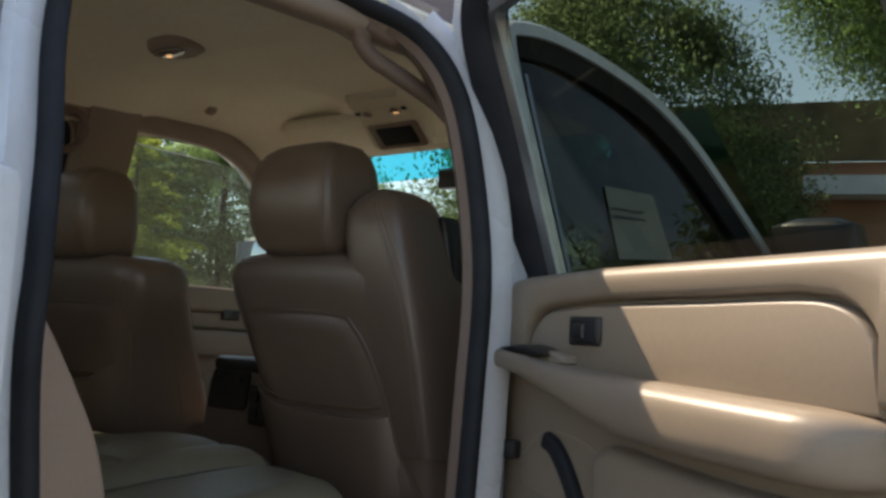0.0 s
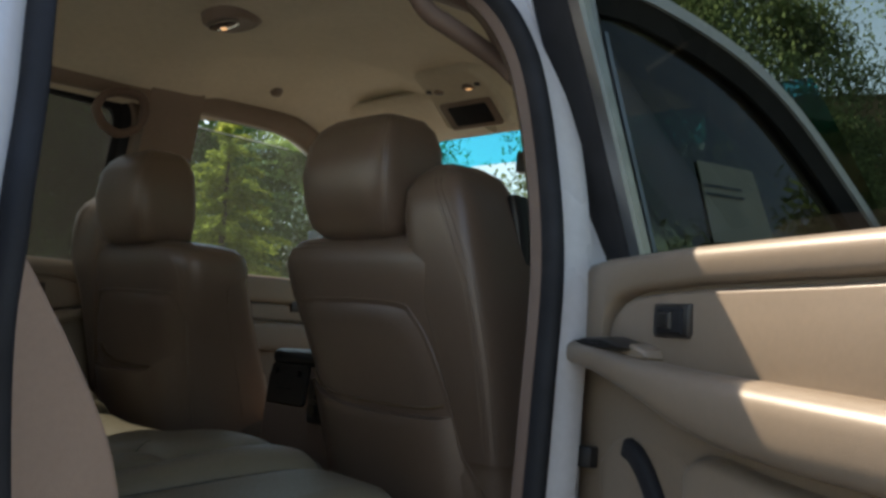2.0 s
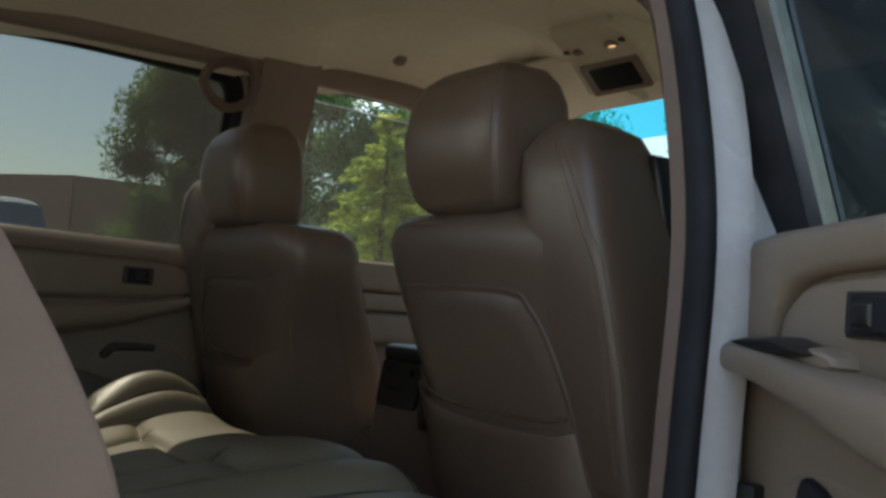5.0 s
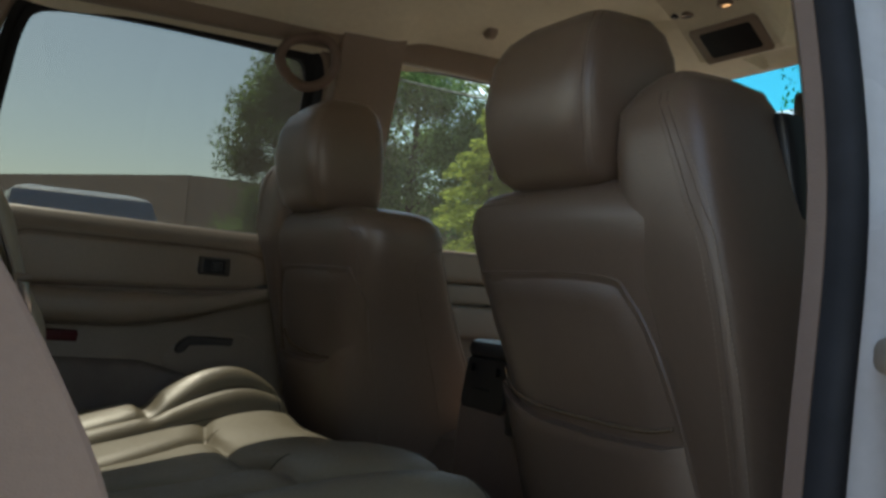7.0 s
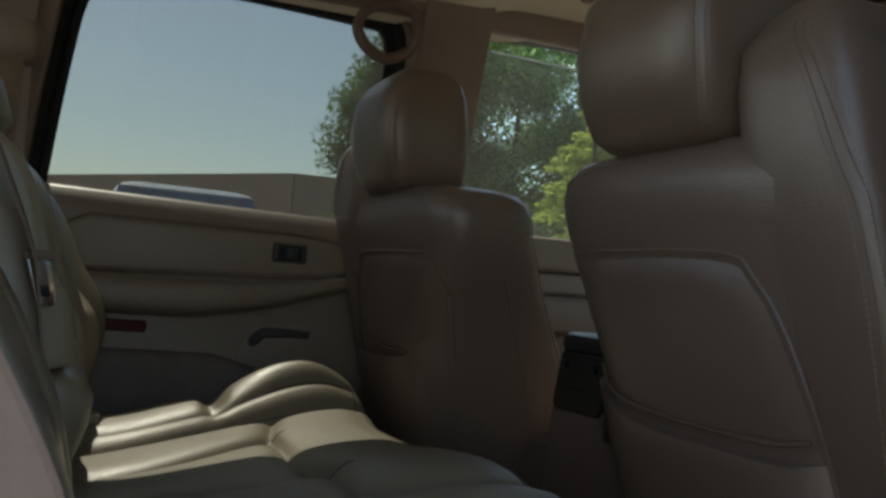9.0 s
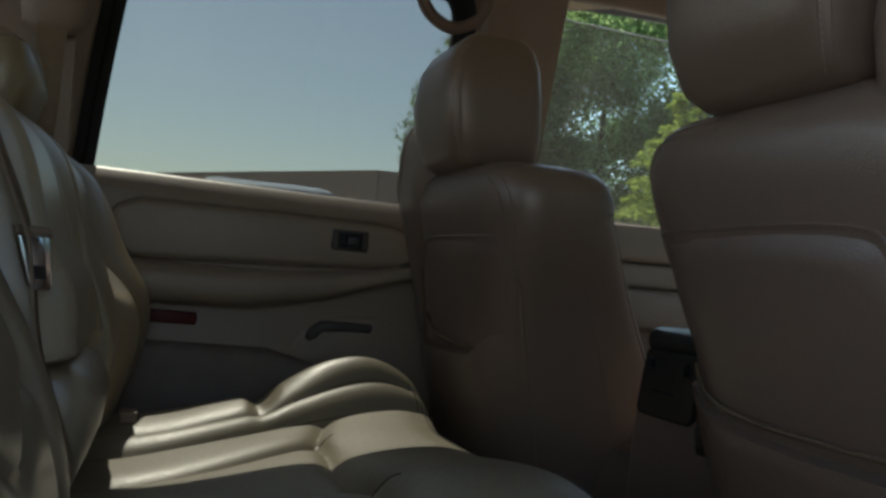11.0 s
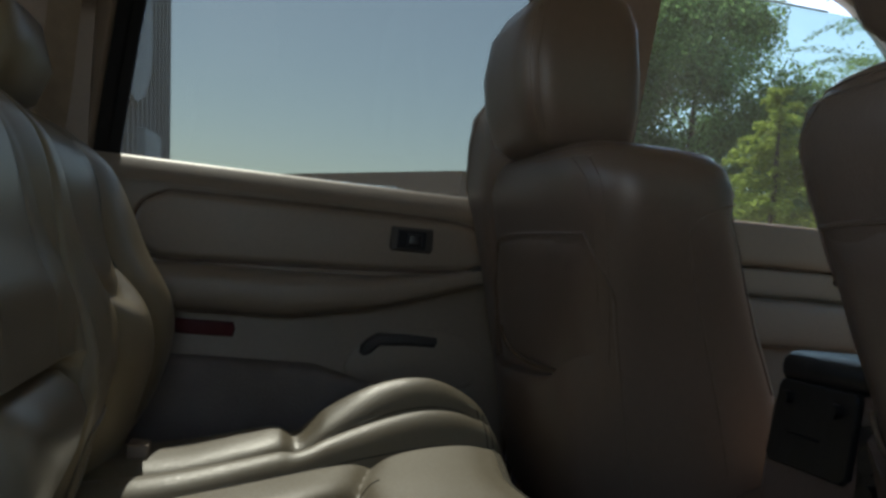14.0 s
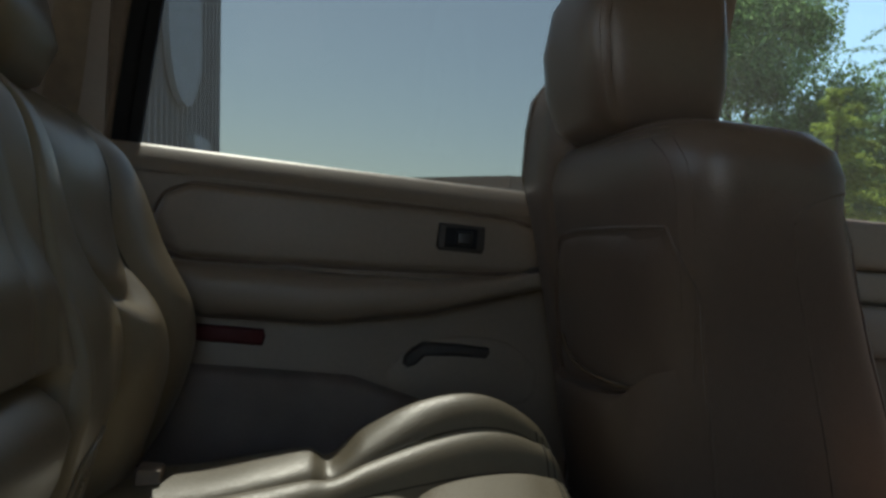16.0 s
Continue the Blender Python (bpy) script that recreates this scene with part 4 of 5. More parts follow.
RIGHT_CURVE = [(0.84, -0.52), (0.92, -0.505), (1.02, -0.525), (1.10, -0.562), (1.19, -0.615), (1.25, -0.66), (1.29, -0.73)]
part("backrest", back_part(-0.73, -0.212, 120), LEATHER_BACK, bench)
for curve in (SEAM_OUT, SEAM_IN):
    part("seam", tube([(curve_at(curve, 0.92 + 0.40 * i / 50), left_back(curve_at(curve, 0.92 + 0.40 * i / 50), 0.92 + 0.40 * i / 50) + 0.0004, 0.92 + 0.40 * i / 50) for i in range(51)], 0.0012, 6), SEAM_LINE, bench)
part("backrest", seat_back(0.10, 0.615, 1.29, RIGHT_CURVE, (0.21, 0.50), 1.05, -0.04, 0.008), LEATHER_BACK, bench)
part("backrest_middle", back_part(-0.212, 0.11, 70), LEATHER_BACK, bench)
part("armrest", pillow([(0.86, -0.022, -0.585, 0.19, 0.11), (0.90, -0.03, -0.578, 0.225, 0.13), (0.94, -0.04, -0.567, 0.252, 0.138), (0.98, -0.05, -0.554, 0.276, 0.14), (1.01, -0.055, -0.548, 0.285, 0.136), (1.03, -0.055, -0.550, 0.278, 0.122), (1.042, -0.055, -0.555, 0.262, 0.10), (1.048, -0.055, -0.558, 0.22, 0.07), (1.05, -0.055, -0.565, 0.16, 0.04)], 4.5, 44), LEATHER_BACK, bench, "folded leather centre armrest")
side = [(0.60, curve_at(RIGHT_CURVE, 0.84 + 0.45 * k / 22) + 0.013, 0.84 + 0.45 * k / 22) for k in range(23)] + [(0.60, -0.95, 1.27), (0.60, -0.80, 0.84)]
part("side_panel", loft([[(x, y - (0.004 if x > 0.63 else 0.012), z - (0.01 if z > 1.28 else 0)) for _, y, z in side] for x in (0.585, 0.628, 0.638)]), PANEL, bench, "tan moulded side of the backrest", smooth=False, bevel=0.008)
part("seat_shell", loft([[(x, y, z) for y, z in ((-0.60, 0.84), (-0.60, 1.05), (-0.66, 1.18), (-0.72, 1.262), (-0.82, 1.262), (-0.75, 0.84))] for x in (-0.72, 0.585)]), CARPET, bench, smooth=False, bevel=0.01)
rim = [(curve_at(SLOT_NEAR, z), z) for z in (0.90, 0.92, 0.94, 0.958, 0.970, 0.978, 0.982)] + [(-0.325, 0.987)]
part("slot_welt", tube(smooth_path([(x, left_back(x, z, False) + 0.001, z) for x, z in rim]), 0.0028, 8), LEATHER_BACK, bench, "leather welt round the buckle slot")
for k in (0.010, 0.018):
    strap = [(curve_at(SLOT_FAR, z) + k, z) for z in (0.90, 0.913, 0.929, 0.948, 0.962)]
    part("pull_strap", tube(smooth_path([(x, left_back(x, z, False) - 0.006, z) for x, z in strap]), 0.0026, 6), BELT, bench)
for x, y in ((-0.5, -0.68), (0.37, -0.76)):
    part("headrest", pillow([(1.32, x, y, 0.16, 0.06), (1.335, x, y, 0.24, 0.10), (1.38, x, y, 0.27, 0.13), (1.43, x, y - 0.005, 0.24, 0.11), (1.45, x, y - 0.01, 0.14, 0.06)], 3.5), LEATHER_BACK, bench)
tagp = thing("belt_anchor_tag", "pale woven anchor tag on the rear cushion", "tag", at=(-0.50, -0.46, 0.915))
part("webbing_loop", block(-0.500, -0.455, -0.468, -0.442, 0.898, 0.922, 0.003), THREAD, tagp)

belt = thing("seat_belt", "tan webbing seat belt with a steel tongue on the rear seat", "seat belt", at=(0.14, -0.55, 1.1))
part("webbing", sweep(smooth_path([(0.20, -0.64, 1.36), (0.16, -0.592, 1.25), (0.135, -0.567, 1.19), (0.125, -0.555, 1.15), (0.12, -0.54, 1.06), (0.115, -0.505, 0.96)]), [(-0.022, 0), (0.022, 0), (0.022, 0.003), (-0.022, 0.003)], (0, 1, 0.3)), BELT, belt)
across, down, out_ = Vector((-0.62, 0.78, 0.0)), Vector((0.10, 0.22, -0.97)), Vector((0.78, 0.62, 0.15))
tongue_at = lambda a, b, n: Vector((0.13, -0.556, 1.172)) + across * a + down * b + out_ * n
head = part("tongue_head", padded([(-0.018, 0.0), (0.018, 0.0), (0.018, 0.010), (-0.018, 0.010)], tongue_at, 0.006, 0.003), BELT, belt, "tan plastic belt slide")
plate_ = part("tongue", padded([(-0.016, 0.010), (0.016, 0.010), (0.012, 0.052), (0.008, 0.058), (-0.008, 0.058), (-0.012, 0.052)], tongue_at, 0.004, 0.001), CHROME, belt, "steel belt tongue")
part("slot", padded([(-0.006, 0.036), (0.006, 0.036), (0.006, 0.048), (-0.006, 0.048)], lambda a, b, n: tongue_at(a, b, n + 0.004), 0.0006, 0.0002), BLACK, plate_)

far_belt = thing("seat_belt", "tan webbing seat belt hanging from the far pillar", "seat belt", at=(-0.72, -0.64, 1.4))
part("webbing", sweep(smooth_path([(-0.715, -0.635, 1.535), (-0.72, -0.637, 1.45), (-0.72, -0.64, 1.34), (-0.71, -0.66, 1.15)]), [(-0.023, 0), (0.023, 0), (0.023, 0.003), (-0.023, 0.003)], (1, 0.25, 0)), BELT, far_belt)
part("belt_guide", pillow([(1.51, -0.735, -0.635, 0.03, 0.06), (1.525, -0.73, -0.635, 0.05, 0.10), (1.56, -0.725, -0.635, 0.05, 0.11), (1.585, -0.725, -0.635, 0.03, 0.07)], 2.5), PLASTIC, far_belt, "tan belt guide")

# ---- the console between the front seats ----
con = thing("rear_console", "tan centre console with black rear vents and controls", "console", at=(-0.06, 0.35, 0.58))
part("console_body", loft([[(-0.03 + a, y, z) for a, z in ((-0.15, 0.58), (-0.14, 0.95), (-0.125, 1.06), (-0.10, 1.10), (0.10, 1.10), (0.125, 1.06), (0.14, 0.95), (0.15, 0.58))] for y in (0.205, 0.24, 0.6, 0.85)]), TRIM, con, smooth=False, bevel=0.012)
part("console_lid", block(-0.138, 0.085, 0.199, 0.6, 1.084, 1.120, 0.017, 4), BLACK, con, "dark padded console lid")
panel = part("control_panel", loft([[(x, y, z) for x, z in ((-0.128, 1.083), (-0.145, 1.01), (-0.138, 1.003), (-0.015, 1.003), (-0.005, 1.01), (0.005, 1.083), (0.0, 1.09), (-0.122, 1.09))] for y in (0.215, 0.2005, 0.1985)]), BLACK, con, "black rear control panel", smooth=False, bevel=0.003)
part("knob", tube([(-0.108, 0.2, 1.072), (-0.108, 0.192, 1.072)], 0.007, 14, (0, 0, 1)), BLACK, panel)
part("knob", tube([(-0.025, 0.2, 1.070), (-0.025, 0.192, 1.070)], 0.007, 14, (0, 0, 1)), BLACK, panel)
part("slot", block(-0.105, -0.05, 0.1965, 0.2, 1.036, 1.0385, 0.001), RUBBER, panel)
vent = part("vent", block(0.018, 0.105, 0.19, 0.21, 0.975, 1.065, 0.006), BLACK, con, "black rear air outlet")
for k in range(2):
    for j in range(2):
        part("outlet_ring", tube([(0.043 + 0.037 * k, 0.193, 1.002 + 0.036 * j), (0.043 + 0.037 * k, 0.184, 1.002 + 0.036 * j)], 0.014, 16, (0, 0, 1)), BLACK, vent)

# ---- overhead fittings ----
oc = thing("overhead_console", "beige overhead console with a dark display and one lit map lamp", "console", at=(-0.06, 0.66, 1.78))
part("housing", loft([[(-0.058 + a, y, headliner_z(-0.06, y) - h) for a, h in ((-w, -0.006), (-w * 0.96, k * 0.75), (-w * 0.88, k), (w * 0.88, k), (w * 0.96, k * 0.75), (w, -0.006))] for y, w, k in ((0.555, 0.085, 0.0), (0.568, 0.10, 0.018), (0.60, 0.112, 0.030), (0.645, 0.12, 0.055), (0.655, 0.122, 0.063), (0.703, 0.122, 0.103), (0.715, 0.118, 0.106), (0.78, 0.115, 0.075), (0.85, 0.10, 0.025), (0.88, 0.08, 0.0))]), HEADLINER, oc, smooth=False, bevel=0.006)
slope = lambda a, b, n: Vector((a, 0.655 + 0.048 * b - 0.64 * n, headliner_z(-0.06, 0.655) - 0.063 - 0.043 * b - 0.77 * n))
part("bezel", padded([(-0.142, -0.12), (0.028, -0.12), (0.034, 0.0), (0.034, 1.0), (0.028, 1.12), (-0.142, 1.12), (-0.148, 1.0), (-0.148, 0.0)], slope, 0.004, 0.003), PLASTIC, oc, "beige display surround")
part("display", padded([(-0.118, 0.06), (0.008, 0.06), (0.013, 0.12), (0.013, 0.88), (0.008, 0.94), (-0.118, 0.94), (-0.123, 0.88), (-0.123, 0.12)], slope, 0.0055, 0.002), RUBBER, oc, "dark display")
lampz = lambda y: headliner_z(-0.06, y) - line_at([(0.60, 0.030), (0.645, 0.055)], y)
for x in (-0.145, 0.025):
    part("button", block(x - 0.008, x + 0.008, 0.607, 0.62, lampz(0.612) - 0.004, lampz(0.612) + 0.01, 0.002), BLACK, oc)
LAMP = bpy.data.materials.new("lamp_glow")
LAMP.use_nodes = True
LAMP.node_tree.nodes["Principled BSDF"].inputs["Emission Color"].default_value = (1.0, 0.55, 0.25, 1)
LAMP.node_tree.nodes["Principled BSDF"].inputs["Emission Strength"].default_value = 0.5
for x, k in ((-0.115, 0.022), (-0.012, 0.026)):
    part("lamp_ring", pillow([(lampz(0.622) - 0.0008, x, 0.622, k * 1.2, k * 1.0), (lampz(0.622) - 0.0002, x, 0.622, k * 1.5, k * 1.25), (lampz(0.622) + 0.012, x, 0.622, k * 1.5, k * 1.25)], 2.2), PLASTIC, oc)
    part("map_lamp", pillow([(lampz(0.622) - 0.0015, x, 0.622, k * 0.4, k * 0.3), (lampz(0.622) - 0.001, x, 0.622, k * 0.8, k * 0.6), (lampz(0.622) + 0.01, x, 0.622, k, k * 0.8)], 2), LAMP if x > -0.05 else BLACK, oc, "small warm map lamp" if x > -0.05 else "unlit map lamp")
dome = thing("dome_lamp", "oval dome lamp, faintly lit, set in the headliner", "lamp", at=(-0.11, 0.015, 1.79))
zz = headliner_z(-0.11, 0.015)
part("rim", pillow([(zz - 0.010, -0.11, 0.015, 0.10, 0.06), (zz - 0.012, -0.11, 0.015, 0.135, 0.085), (zz - 0.006, -0.11, 0.015, 0.155, 0.10), (zz + 0.01, -0.11, 0.015, 0.16, 0.11)], 2.3), PLASTIC, dome, "tan rim")
part("lens", pillow([(zz - 0.024, -0.115, 0.0, 0.05, 0.018), (zz - 0.018, -0.115, 0.0, 0.10, 0.04), (zz - 0.008, -0.115, 0.0, 0.10, 0.04)], 2.2), CHROME, dome, "bright metal reflector")
part("bulb", pillow([(zz - 0.027, -0.11, -0.002, 0.008, 0.008), (zz - 0.024, -0.11, -0.002, 0.018, 0.014), (zz - 0.018, -0.11, -0.002, 0.018, 0.014)], 2), LAMP, dome, "glowing bulb")
visor = thing("sun_visor", "beige cloth sun visor folded up against the headliner", "sun visor", at=(-0.42, 0.9, 1.74))
part("visor_pad", loft([[(-0.61 + 0.40 * u, 0.695 + 0.24 * w, headliner_z(-0.4, 0.695 + 0.24 * w) - 0.016 - h) for w, h in ((0, 0), (0.03, 0.010), (0.1, 0.016), (0.5, 0.020), (0.96, 0.012), (1, 0), (0.96, -0.012), (0.5, -0.012), (0.1, -0.012), (0.03, -0.008))] for u in (0, 0.03, 0.5, 0.97, 1)]), HEADLINER, visor)

# assist handles on the pillars
def assist_handle(points, label, at, wide=0.021):
    d = thing("assist_handle", label, "grab handle", "grab handles", at=at)
    part("grip", sweep(smooth_path(points, 6), oval(0, 0, wide, 0.024, 12, 2.6), (1, 0, 0.31)), TRIM, d)
    return d


grab = assist_handle([(0.675, -0.165, 1.668), (0.672, -0.150, 1.645), (0.672, -0.125, 1.628), (0.676, -0.095, 1.618), (0.684, -0.045, 1.602), (0.695, 0.0, 1.583), (0.715, 0.025, 1.555)], "brown plastic grab handle on the door pillar", (0.68, -0.05, 1.63), 0.030)
part("end_cap", pillow([(1.648, 0.674, -0.156, 0.022, 0.03), (1.658, 0.674, -0.160, 0.032, 0.044), (1.676, 0.676, -0.158, 0.034, 0.046), (1.692, 0.682, -0.152, 0.03, 0.04)], 3), TRIM, grab)
part("base", sweep(smooth_path([(0.682, -0.158, 1.676), (0.684, -0.11, 1.667), (0.686, -0.058, 1.662), (0.690, -0.018, 1.640), (0.698, 0.008, 1.60), (0.714, 0.02, 1.56)]), oval(0, 0, 0.034, 0.026, 14, 3), (1, 0, 0.31)), TRIM, grab, "brown base plate behind the grip")
lx = lambda z: side_x(-1, z) + 0.06
assist_handle([(lx(z), y, z) for y, z in ((0.05, 1.722), (0.0, 1.705), (-0.018, 1.67), (0.005, 1.635), (0.05, 1.618), (0.095, 1.64), (0.108, 1.68), (0.09, 1.715), (0.05, 1.722))], "brown plastic grab handle on the far door pillar", (-0.68, 0.06, 1.66))
clip = thing("roof_clip", "small beige coat hook on the headliner", "hook", at=(-0.60, 0.45, 1.8))
part("hook", pillow([(1.79, -0.6, 0.455, 0.02, 0.02), (1.80, -0.6, 0.455, 0.035, 0.03), (1.83, -0.6, 0.455, 0.035, 0.03)], 3), PLASTIC, clip)

# ---- mirrors ----
for x, nm in ((0.965, "right"), (-0.98, "left")):
    d = thing("side_mirror", "black side mirror on the front door" if x > 0 else "side mirror on the far front door seen from behind its glass", "mirror", "side mirrors", at=(x, 0.97, 1.42))
    part("housing", pillow([(1.355, x, 0.99, 0.14, 0.07), (1.37, x, 0.99, 0.19, 0.10), (1.45, x, 0.99, 0.20, 0.11), (1.49, x, 0.99, 0.18, 0.09), (1.505, x, 0.99, 0.10, 0.05)], 4), BLACK, d)
    # right glass is plain black: its dark reflection is put into the colour
    part("mirror_glass", block(x - 0.085, x + 0.085, 0.928, 0.936, 1.37, 1.485, 0.003), MIRROR_GLASS if x < 0 else BLACK, d)
    part("mount", block(min(x, 0.86 if x > 0 else -0.86), max(x, 0.86 if x > 0 else -0.86), 0.98, 1.03, 1.36, 1.40, 0.01), BLACK, d)
rv = thing("rear_view_mirror", "dark rear-view mirror on the windscreen", "mirror", at=(-0.02, 1.0, 1.62))
part("housing", block(-0.20, 0.06, 1.0, 1.03, 1.635, 1.70, 0.012), BLACK, rv)
part("stem", block(-0.08, -0.06, 1.025, 1.06, 1.68, 1.76, 0.004), BLACK, rv)


# ---- outside ----
def tree(name, label, at, height, spread, trunk_r, mat, seed, leaves=30000, low=0.25, leaf=0.10):
    rnd = random.Random(seed)
    d = thing(name, label, "tree", "trees", at=at)
    X0, Y0, Z0 = at
    bm = bmesh.new()

    def limb(a, b, ra, rb, n=7):
        a, b = Vector(a), Vector(b)
        t = (b - a).normalized()
        u = t.orthogonal().normalized()
        w = t.cross(u)
        r0 = [bm.verts.new(a + (u * math.cos(2 * math.pi * i / n) + w * math.sin(2 * math.pi * i / n)) * ra) for i in range(n)]
        r1 = [bm.verts.new(b + (u * math.cos(2 * math.pi * i / n) + w * math.sin(2 * math.pi * i / n)) * rb) for i in range(n)]
        for i in range(n):
            bm.faces.new((r0[i], r0[(i + 1) % n], r1[(i + 1) % n], r1[i]))

    limb((X0, Y0, Z0), (X0, Y0, Z0 + height * 0.45), trunk_r, trunk_r * 0.5)
    limb((X0, Y0, Z0 + height * 0.45), (X0 + 0.2, Y0, Z0 + height * 0.9), trunk_r * 0.6, trunk_r * 0.1)
    clumps = []
    for k in range(150):
        h = low + (0.97 - low) * rnd.random()
        a = rnd.random() * 2 * math.pi
        prof = math.sin(math.pi * min(1, 0.12 + 0.88 * (h - low) / (1 - low))) ** 0.6
        r = spread * prof * (0.45 + 0.55 * rnd.random() ** 0.5)
        c = Vector((X0 + r * math.cos(a), Y0 + r * math.sin(a), Z0 + height * h))
        if k % 2 == 0:
            limb((X0, Y0, Z0 + height * max(0.12, h - 0.18)), c, trunk_r * 0.13, trunk_r * 0.03, 5)
        clumps.append((c, spread * (0.17 + 0.17 * rnd.random())))
    part("trunk", bm, BARK, d)
    verts, faces = [], []
    per = leaves // len(clumps)
    for c, r in clumps:
        for i in range(per):
            v = Vector((rnd.gauss(0, 1), rnd.gauss(0, 1), rnd.gauss(0, 0.75)))
            v *= min(1.0, 2.2 / (v.length + 0.01))
            p = c + v * r * 0.55
            u = Vector((rnd.gauss(0, 1), rnd.gauss(0, 1), rnd.gauss(0, 1))).normalized()
            w = u.orthogonal().normalized()
            k = leaf * (0.6 + 0.8 * rnd.random())
            n = len(verts)
            verts += [p - u * k, p + w * k * 0.45, p + u * k, p - w * k * 0.45]
            faces.append((n, n + 1, n + 2, n + 3))
    me = bpy.data.meshes.new("crown")
    me.from_pydata(verts, [], faces)
    me.materials.append(mat)
    ob = new("crown", me)
    ob.parent, ob.location = d, -d.location
    tagged(ob, kind="stuff")
    return d


def polar(az, dist, x=1.0, y=-0.5):
    """A place on the ground, degrees to the left of straight ahead of a spot at the open door."""
    return (x - dist * math.sin(radians(az)), y + dist * math.cos(radians(az)), 0)


def conifer(label, at, height, spread, mat, seed, needles=150):
    """A feathery tree: whorls of rising and drooping sprays round one stem."""
    rnd = random.Random(seed)
    d = thing("tree", label, "tree", "trees", at=at)
    o = Vector(at)
    part("trunk", loft([[o + Vector((r * math.cos(a), r * math.sin(a), h)) for a in (0, 1.05, 2.1, 3.14, 4.19, 5.24)] for h, r in ((0, 0.11), (height * 0.5, 0.06), (height * 0.97, 0.01))]), BARK, d)
    verts, faces = [], []
    for k in range(34):
        h = 0.06 + 0.92 * k / 33
        for j in range(6 if h < 0.8 else 4):
            a = rnd.random() * 6.283
            ln = spread * (1.05 - h) ** 0.75 * (0.6 + 0.55 * rnd.random())
            lift = 0.25 + 0.35 * rnd.random()
            side = Vector((-math.sin(a), math.cos(a), 0))
            n_ = int(needles * (0.3 + 0.7 * ln / spread))
            for i in range(n_):
                q = rnd.random() ** 0.7
                p = o + Vector((math.cos(a) * ln * q, math.sin(a) * ln * q, h * height + ln * (lift * q - 0.45 * q * q)))
                p += side * rnd.gauss(0, 0.10 * ln * (1.1 - q) + 0.02) + Vector((0, 0, rnd.gauss(0, 0.03)))
                u = (Vector((math.cos(a), math.sin(a), -0.2)) + side * rnd.gauss(0, 0.7) + Vector((0, 0, rnd.gauss(0, 0.4)))).normalized()
                w = u.cross(Vector((rnd.gauss(0, 1), rnd.gauss(0, 1), 1))).normalized()
                c = 0.038 * (0.6 + 0.8 * rnd.random())
                m = len(verts)
                verts += [p - u * c, p + w * c * 0.3, p + u * c, p - w * c * 0.3]
                faces.append((m, m + 1, m + 2, m + 3))
    me = bpy.data.meshes.new("crown")
    me.from_pydata(verts, [], faces)
    me.materials.append(mat)
    ob = new("crown", me)
    ob.parent, ob.location = d, -d.location
    tagged(ob, kind="stuff")
    return d


tree("tree", "broad-leaved tree with gaps in its green crown", polar(70.5, 24), 7.6, 1.9, 0.16, LEAF, 1, 90000, 0.08, 0.05)
tree("tree", "tall broad-leaved tree with gaps in its green crown", polar(64.5, 26), 9.0, 3.1, 0.18, LEAF, 2, 160000, 0.06, 0.05)
conifer("yellow-green feathery young conifer", polar(59.8, 16), 4.4, 1.8, LEAF_YELLOW, 3, 330)
conifer("dark green feathery conifer", polar(54.6, 22), 10.5, 3.3, LEAF, 9, 400)
tree("tree", "broad-leaved tree with gaps in its green crown", polar(52, 24), 6.6, 3.0, 0.16, LEAF, 4, 130000, 0.06, 0.042)
tree("tree", "low bushy green tree before the brown building", polar(66, 22), 2.6, 2.6, 0.1, LEAF, 10, 30000, 0.05, 0.06)
tree("tree", "tall broad-leaved tree with dense green crown", polar(46, 30), 5.2, 3.4, 0.2, LEAF, 5, 50000, 0.08, 0.07)
tree("tree", "tall green tree beside the brick building, leaf colour darkened as backlit", polar(31.5, 22), 9.6, 4.0, 0.25, LEAF_BACKLIT, 6, 150000, 0.1, 0.055)
tree("tree", "tall green tree beside the brick building, leaf colour darkened as backlit", polar(25.5, 25), 7.0, 1.9, 0.25, LEAF_BACKLIT, 7, 60000, 0.1, 0.06)
tree("tree", "pine with hanging branches near the brick building", polar(14, 15, 1.8, -1.2), 8.6, 2.3, 0.25, LEAF, 8, 130000, 0.60, 0.032)

for az, dist, h, k in ((-12, 15, 7.0, 11), (-26, 13, 6.5, 12), (-42, 14, 7.0, 13)):
    tree("tree", "broad-leaved tree on the far side of the lot", polar(az, dist), h, 2.8, 0.22, LEAF, k, 24000, 0.12)

BRICK = material("red_brown_brick", (0.42, 0.225, 0.15), 0.9, 0.15, 0.5, 0.5, 20)
BROWN_WALL = material("brown_stucco", (0.50, 0.33, 0.235), 0.95, 0.08, 0.5, 0.4, 20)
GREY_SIDING = material("grey_siding", (0.42, 0.425, 0.42), 0.6, 0.1, 0.5)
WHITE_SIGN = material("white_sign", (0.7, 0.75, 0.8), 0.5, 0.1, 2)
BLUE_PAINT = material("blue_car_paint", (0.04, 0.15, 0.25), 0.18, 0.08, 2, coat=0.5)


def wall_between(a, b, z0, z1, t=0.3):
    a, b = Vector((a[0], a[1], 0)), Vector((b[0], b[1], 0))
    n = (b - a).cross(Vector((0, 0, 1))).normalized() * t
    return loft([[a + Vector((0, 0, z)), b + Vector((0, 0, z)), b + n + Vector((0, 0, z)), a + n + Vector((0, 0, z))] for z in (z0, z1)])


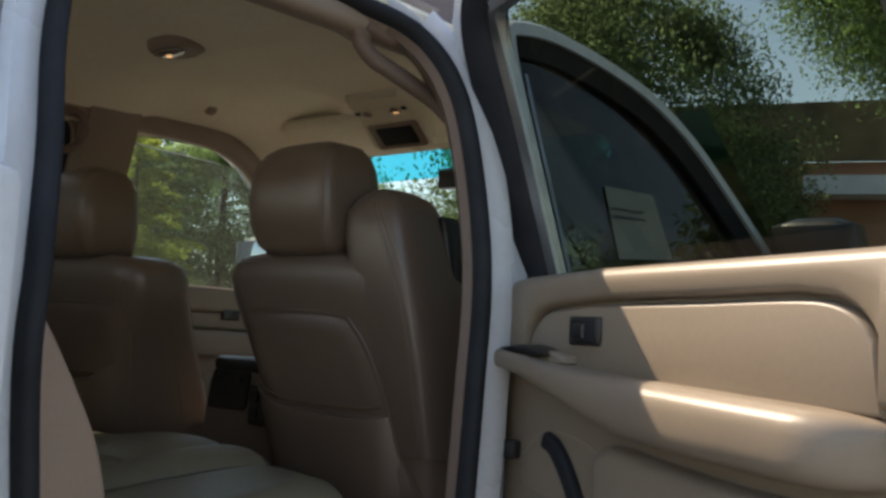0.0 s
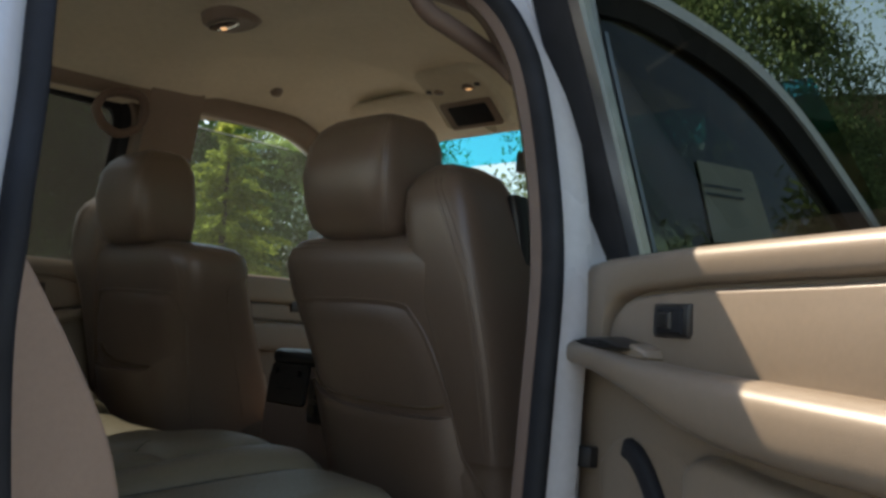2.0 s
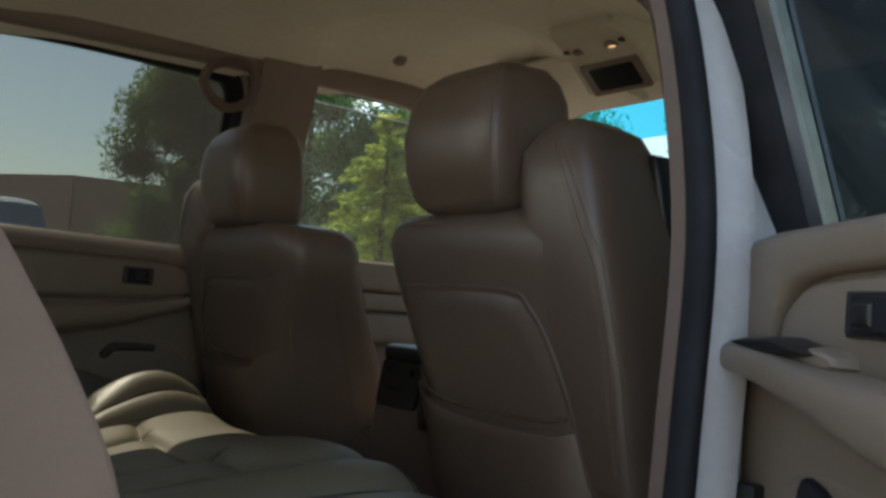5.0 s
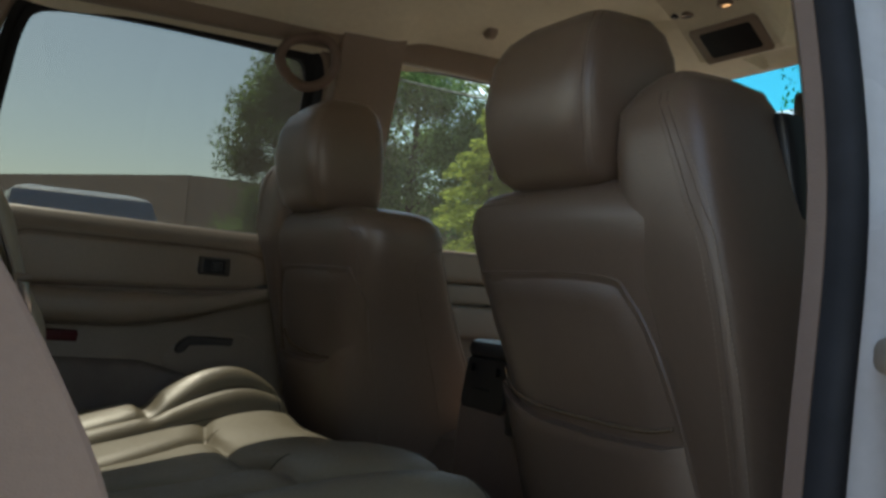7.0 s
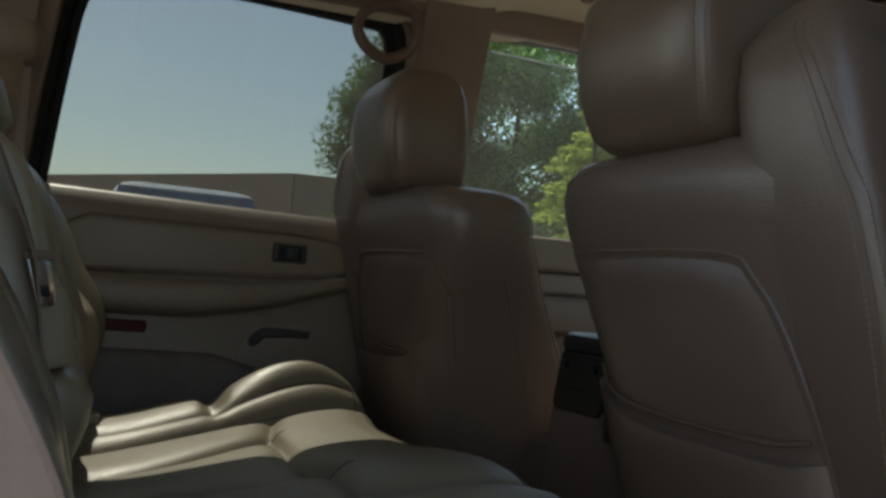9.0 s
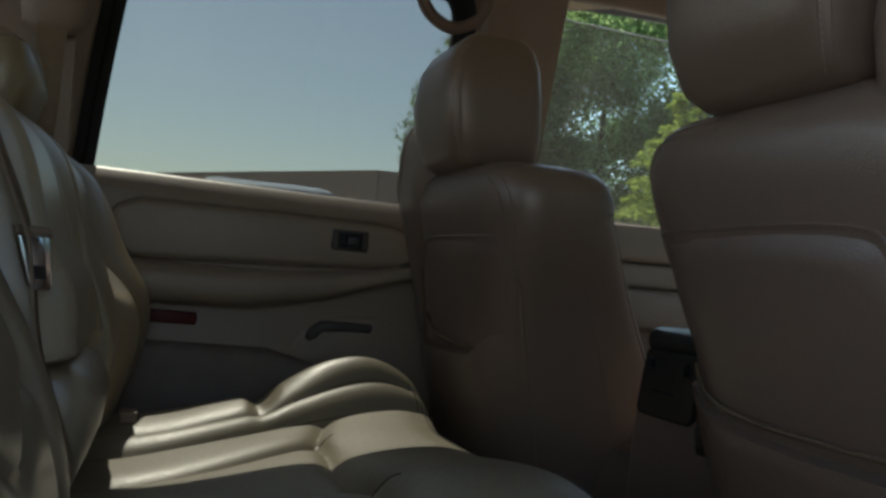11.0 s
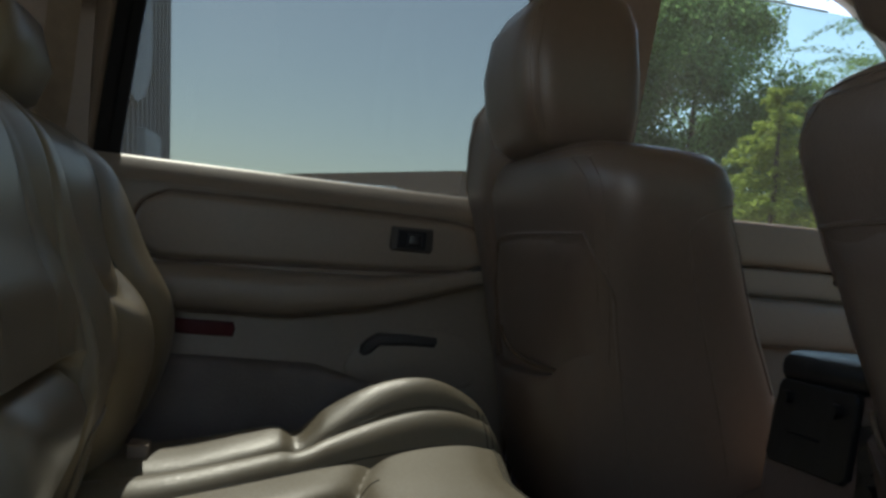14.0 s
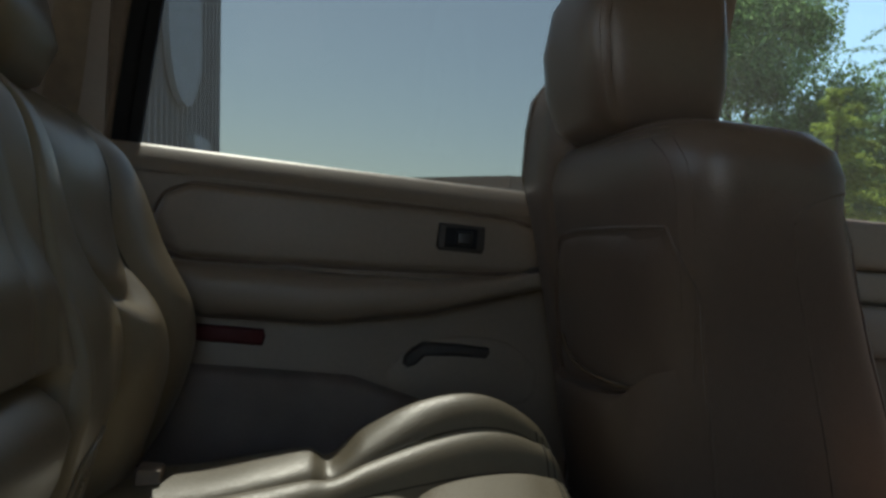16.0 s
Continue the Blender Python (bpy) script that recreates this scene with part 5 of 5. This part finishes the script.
bb = thing("low_building", "long low brown building with a flat roof", "building", at=polar(77, 40))
part("wall", wall_between(polar(77, 40), polar(60, 42), 0, 5.2), BROWN_WALL, bb, smooth=False)
part("wall", wall_between(polar(92, 58), polar(76.8, 39.9), 0, 5.2), BROWN_WALL, bb, smooth=False)
brick = thing("brick_building", "red-brown brick building with a white awning over a dark window", "building", at=polar(18, 30))
eye0 = (1.8, -1.2)
ROOF_TILE = material("olive_roof", (0.20, 0.15, 0.08), 0.95, 0.3, 0.8, 0.5, 12)
part("wall", wall_between(polar(32, 30, *eye0), polar(2, 30, *eye0), 0, 6.6), BRICK, brick, smooth=False)
part("roof", wall_between(polar(32, 29.6, *eye0), polar(2, 29.6, *eye0), 6.6, 8.2), ROOF_TILE, brick, smooth=False)
part("awning", wall_between(polar(21.8, 28.6, *eye0), polar(16.8, 28.6, *eye0), 5.55, 6.05, 1.0), WHITE_SIGN, brick, "white awning", smooth=False)
part("window", wall_between(polar(21.8, 29.7, *eye0), polar(16.8, 29.7, *eye0), 3.0, 5.5), BLACK, brick, smooth=False)
p0, p1 = Vector(polar(92.9, 24)), Vector(polar(104, 11.6))
gb = thing("metal_building", "tall grey corrugated metal building with a round white sign", "building", at=p0)
part("wall", wall_between(p0, p1, 0, 9.5, 3.0), GREY_SIDING, gb, smooth=False)
dirn = (p1 - p0).normalized()
nrm = Vector((0, 0, 1)).cross(dirn)
for k in range(30):
    c = p0 + dirn * (0.2 + k * 0.42)
    q = c + nrm * 0.035
    part("rib", loft([[q + dirn * a + nrm * b + Vector((0, 0, z)) for a, b in ((-0.13, -0.04), (-0.07, 0.11), (0.07, 0.11), (0.13, -0.04))] for z in (0, 9.5)]), GREY_SIDING, gb, smooth=False)
bm = bmesh.new()
bmesh.ops.create_cone(bm, cap_ends=True, segments=40, radius1=1.45, radius2=1.45, depth=0.12, matrix=Matrix.Translation(p0 + dirn * 4.4 + nrm * 0.24 + Vector((0, 0, 5.3))) @ nrm.to_track_quat("Z", "Y").to_matrix().to_4x4())
part("sign", bm, WHITE_SIGN, gb, "round white sign", smooth=False)
box = [p0 + dirn * a + nrm * b for a, b in ((2.0, 0.0), (3.6, 0.0), (3.6, 0.3), (2.0, 0.3))]
part("lamp_box", loft([[p + Vector((0, 0, z)) for p in box] for z in (2.5, 3.45)]), WHITE_SIGN, gb, "pale box on the wall", smooth=False, bevel=0.03)

van = thing("parked_car", "parked van with a blue tinted windscreen beyond the door", "car", at=(-11.2, 0.82, 0))
vx, vy = -11.2, 0.82
SILVER = material("silver_car_paint", (0.55, 0.53, 0.50), 0.3, 0.05, 2, coat=0.5)
part("body", block(vx - 2.4, vx + 2.6, vy - 0.95, vy + 0.95, 0.3, 1.25, 0.12), SILVER, van)
part("cabin", loft([[(vx + a, vy + b, z) for a, b in ((-2.3 + k, -0.9 + k), (2.0 - k * 2.4, -0.9 + k), (2.0 - k * 2.4, 0.9 - k), (-2.3 + k, 0.9 - k))] for z, k in ((1.2, 0), (1.75, 0.13), (1.98, 0.2), (2.04, 0.36))]), SILVER, van, smooth=False, bevel=0.06)
part("windscreen", face([(vx + 2.02, vy - 0.82, 1.26), (vx + 2.02, vy + 0.82, 1.26), (vx + 1.56, vy + 0.70, 1.955), (vx + 1.56, vy - 0.70, 1.955)]), BLUE_PAINT, van, "blue tinted windscreen", smooth=False)
for a in (-1.4, 1.4):
    for b in (-0.85, 0.85):
        bm = bmesh.new()
        bmesh.ops.create_cone(bm, cap_ends=True, segments=24, radius1=0.33, radius2=0.33, depth=0.22, matrix=Matrix.Translation((vx + a, vy + b, 0.33)) @ Matrix.Rotation(radians(90), 4, "X"))
        part("wheel", bm, RUBBER, van)

gb.rotation_euler.x = radians(5)
